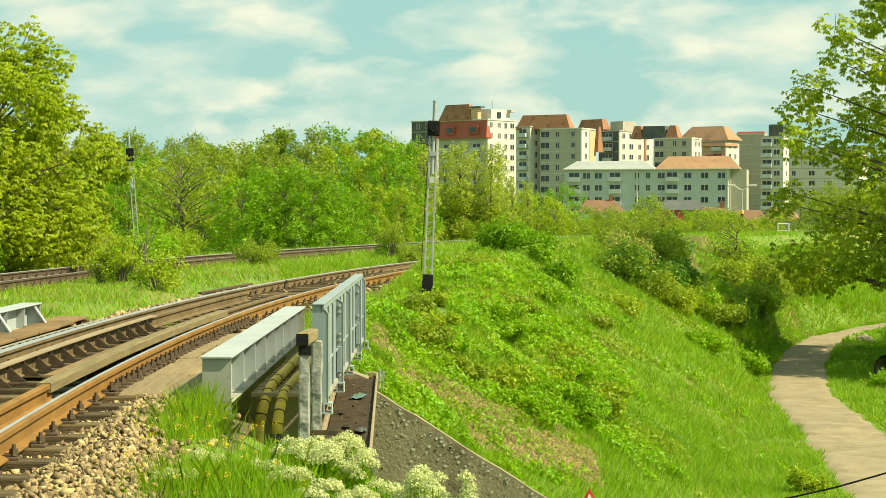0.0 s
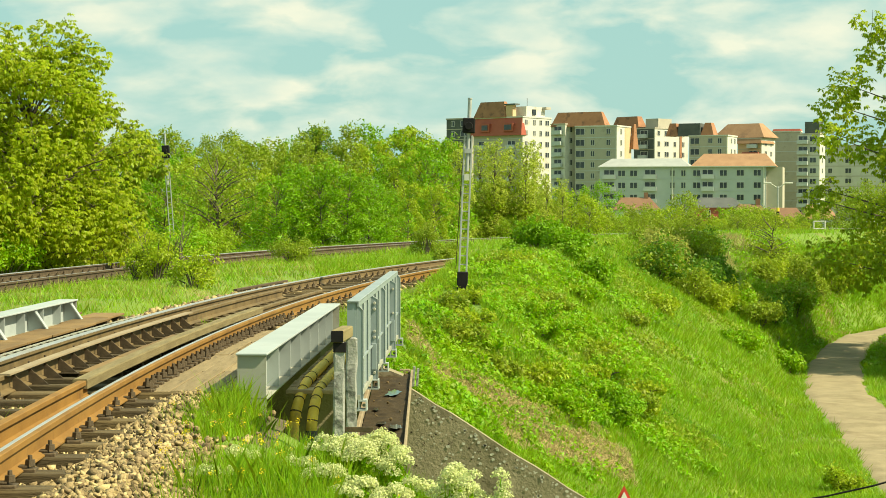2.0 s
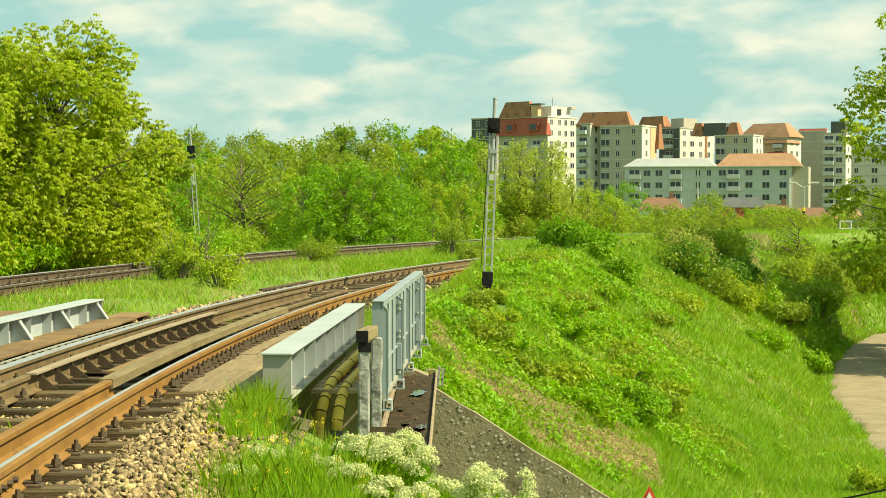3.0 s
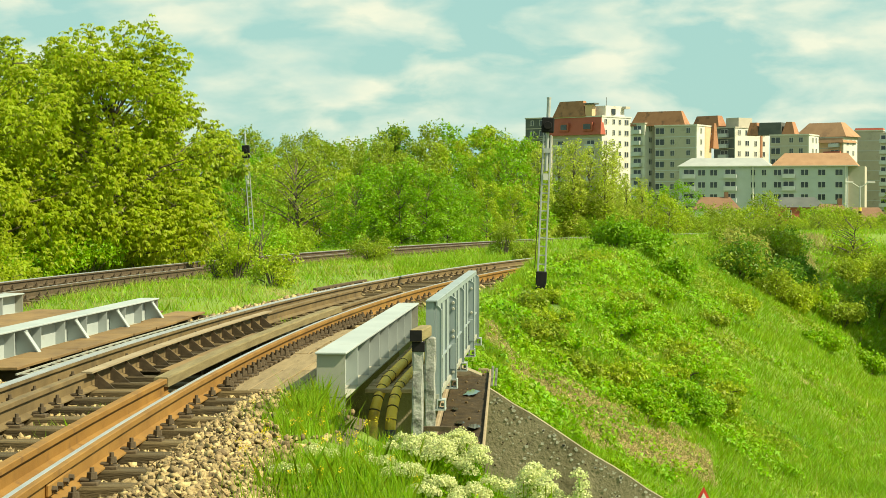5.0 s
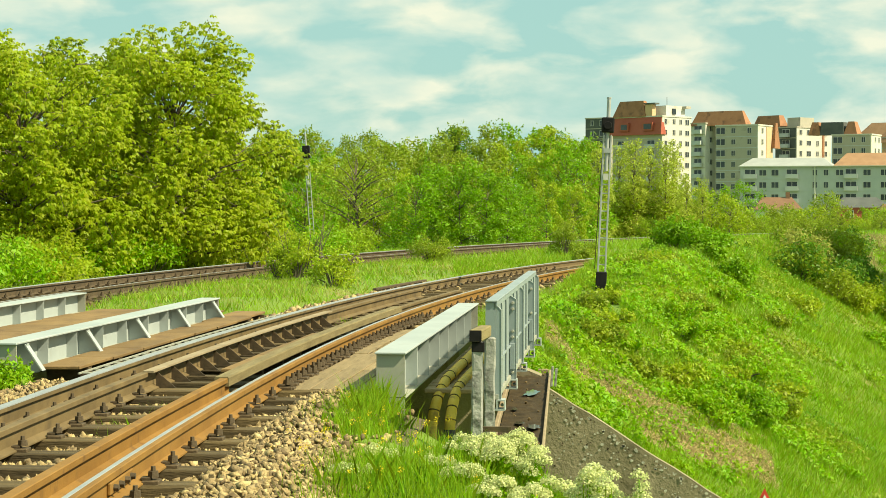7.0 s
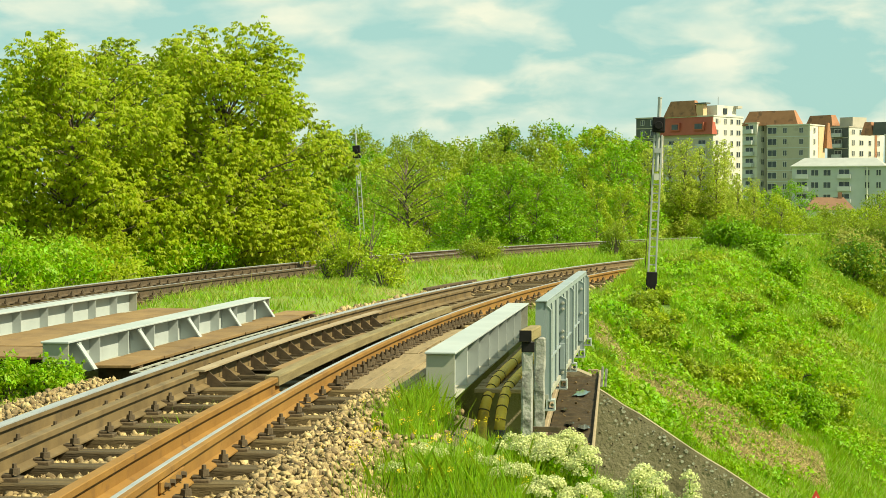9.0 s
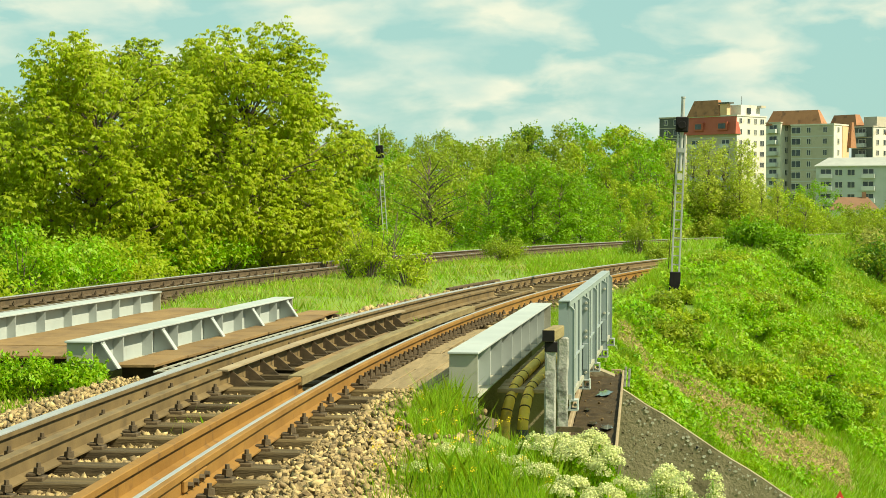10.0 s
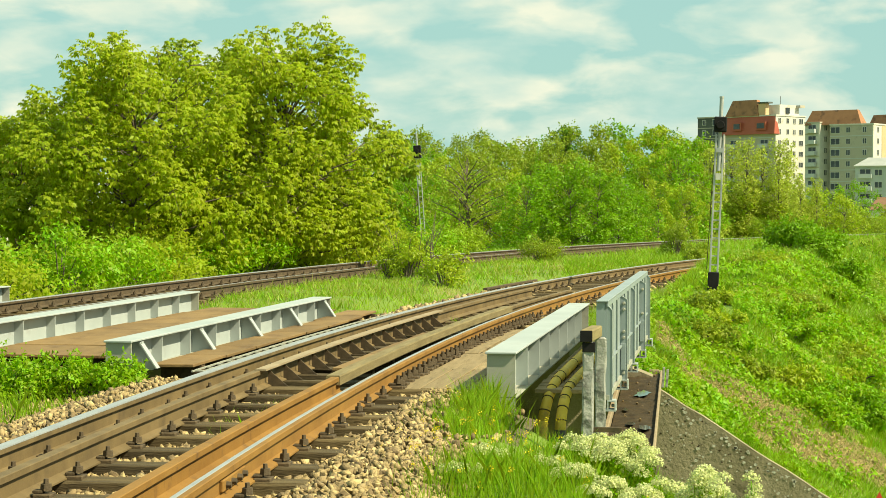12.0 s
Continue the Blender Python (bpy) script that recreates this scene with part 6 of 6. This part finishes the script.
# ---- signals, sign, pipe, cable ----
def signal(place, top, lean_x, width, rungs, label, big=1.0):
    """Lattice signal post: two uprights with rungs, tube on top, black lamp case with hood, black foot."""
    s = empty("railway_signal", place, label, "signal", "railway signals")
    s.rotation_euler = (0, lean_x, 0)
    w = width
    part("foot", boxm(-w * 0.75, w * 0.75, -w * 0.75, w * 0.75, -0.5, 0.15, 0.015), "black", s, "black painted footing")
    for dx in (-w / 2, w / 2):
        part("upright", boxm(dx - 0.018, dx + 0.018, -0.03, 0.03, 0.15, top * 0.80, 0.004), "zinc", s)
    for k in range(rungs):
        z = 0.3 + (top * 0.80 - 0.4) * k / (rungs - 1)
        part("rung", boxm(-w / 2 + 0.018, w / 2 - 0.018, -0.012, 0.012, z - 0.012, z + 0.012), "zinc", s)
    bm = bmesh.new()
    tube(bm, [(0, 0, top * 0.60), (0, 0, top)], [0.042, 0.042], 10)
    part("top_tube", bm, "zinc", s)
    bm = bmesh.new()
    tube(bm, [(0, 0, top), (0, 0, top + 0.03)], [0.05, 0.05], 10)
    part("tube_cap", bm, "zinc", s)
    case = part("lamp_case", boxm(-0.13 * big, 0.13 * big, -0.16, 0.10, top * (0.895 - 0.083 * big), top * 0.895, 0.02), "black", s, "black signal lamp case")
    bm = bmesh.new()
    tube(bm, [(0, -0.16, top * 0.85), (0, -0.26, top * 0.85)], [0.085, 0.075], 12)
    part("hood", bm, "black", case)
    part("plate", boxm(-0.05, 0.05, -0.06, -0.035, top * 0.55, top * 0.585), "frame", s, "small white plate")
    part("clamp", boxm(-0.07, 0.07, -0.06, 0.06, top * 0.70, top * 0.725), "zinc", s)
    for dx in (-w / 2 - 0.05,):
        bm = bmesh.new()
        tube(bm, [(dx - 0.02, 0.05, 0.2), (dx + 0.01, 0.05, top * 0.5), (dx + 0.05, 0.02, top * 0.8)], [0.008] * 3, 5)
        part("cable", bm, "rust_dark", s, "thin cable beside the post")


signal((-0.315, 38.0, 0.0), 3.70, radians(2.35), 0.15, 15, "grey lattice signal post with a black lamp case on the slope")
signal((-14.72, 88.8, -0.4), 5.5, radians(-4.0), 0.2, 16, "leaning grey lattice signal post by the wood", 1.35)


def warning_sign():
    x, y, z = 1.75, 22.0, -1.86
    s = empty("warning_sign", (x, y, float(height(x, y))), "red and white triangular road warning sign on a post", "sign")
    g = z - float(height(x, y))
    bm = bmesh.new()
    tube(bm, [(0, 0.03, -0.2), (0, 0.03, g - 0.1)], [0.03, 0.03], 8)
    part("post", bm, "zinc", s)
    for sc, yy, material, name in ((1.0, 0.0, "sign_red", "border"), (0.78, -0.012, "sign_white", "face")):
        bm = bmesh.new()
        c = g - 0.42
        prism(bm, [(0, 0, c + 0.42 * sc ** 0.75), (-0.27 * sc, 0, c - 0.10 * sc), (0.27 * sc, 0, c - 0.10 * sc)], (0, yy - 0.005, 0), (0, yy + 0.005, 0))
        part(name, bm, material, s)
    part("symbol", boxm(-0.03, 0.03, -0.024, -0.019, g - 0.44, g - 0.28), "sign_red", s)


warning_sign()

bm = bmesh.new()
pts = [(3.2, 21.9, -2.12), (4.09, 21.62, -1.92), (4.6, 21.5, -1.78), (5.15, 21.39, -1.60), (7.5, 20.8, -0.6), (10.0, 20.2, 0.6)]
tube(bm, pts, [0.012] * 6, 6)
c = empty("cable", (0, 0, 0), "black cable hanging beside the path", "cable")
part("wire", bm, "black", c)
for p, h in ((pts[0], 1.6), (pts[-1], 4.4)):
    bm = bmesh.new()
    tube(bm, [(p[0], p[1], p[2] - h), (p[0], p[1], p[2] + 0.05)], [0.05, 0.04], 8)
    part("stake", bm, "bark", c)

p = empty("pipe_length", (12.75, 53.0, float(height(12.75, 53.0)) + 0.36), "large grey concrete pipe lying by the path", "pipe")
bm = bmesh.new()
tube(bm, [(-0.05, -0.3, 0), (0.9, 1.2, 0)], [0.4, 0.4], 20, caps=False)
tube(bm, [(-0.05, -0.3, 0), (0.9, 1.2, 0)], [0.33, 0.33], 20, caps=False)
part("shell", bm, "concrete", p, smooth=True)
rb = random.Random(3)
for k in range(5):
    x, y = 15.6 + rb.uniform(-0.8, 1.6), 66.5 + rb.uniform(-1.0, 1.0)
    bm = bmesh.new()
    bmesh.ops.create_icosphere(bm, subdivisions=2, radius=rb.uniform(0.2, 0.38))
    for v in bm.verts:
        v.co *= 1 + 0.35 * noise.noise(v.co * 4 + Vector((k * 7, 0, 0)))
        v.co.z *= 0.7
    b = tagged(obj("boulder", bm, "concrete"), "grey rough boulder at the path's edge", "stone", "boulders")
    b.matrix_basis = pose(x, y, float(height(x, y)) + 0.12, 0, 0, k * 50)

# stub of spare rail lying beside the track
sp = tagged(sweep("spare_rail", 1, -1.45, 15.0, 19.5, RAIL, "rust_dark", dz=-0.06), "dark spare rail lying beside the track", "rail")


# ---- single ballast stones nearest to the camera ----
def loose_stones():
    rng = random.Random(61)
    bed = [o for o in bpy.data.objects if o.name == "ballast_bed"][0]
    meshes = []
    for k in range(8):
        bm = bmesh.new()
        bmesh.ops.create_cube(bm, size=1.2)
        for v in bm.verts:
            v.co += Vector((rng.uniform(-0.4, 0.4), rng.uniform(-0.4, 0.4), rng.uniform(-0.4, 0.4)))
        bmesh.ops.bevel(bm, geom=list(bm.edges), offset=0.1, segments=1, affect="EDGES")
        me = bpy.data.meshes.new("stone")
        bm.to_mesh(me)
        bm.free()
        me.materials.append(M["stone_single"])
        meshes.append(me)
    for k in range(300):
        s, o = rng.uniform(-10.6, -6.5), rng.uniform(1.0, 1.75)
        x, y, a = along(1, s, o)
        q = new("stone", rng.choice(meshes))
        q.parent = bed
        r = rng.uniform(0.019, 0.030)
        z = max(float(bed_z(np.array(o))), float(height(x, y))) + r * 0.75
        q.matrix_basis = pose(x, y, z, rng.uniform(0, 360), rng.uniform(0, 360), rng.uniform(0, 360)) @ Matrix.Diagonal((r * rng.uniform(0.7, 1.2), r, r * rng.uniform(0.6, 1.0), 1))


loose_stones()
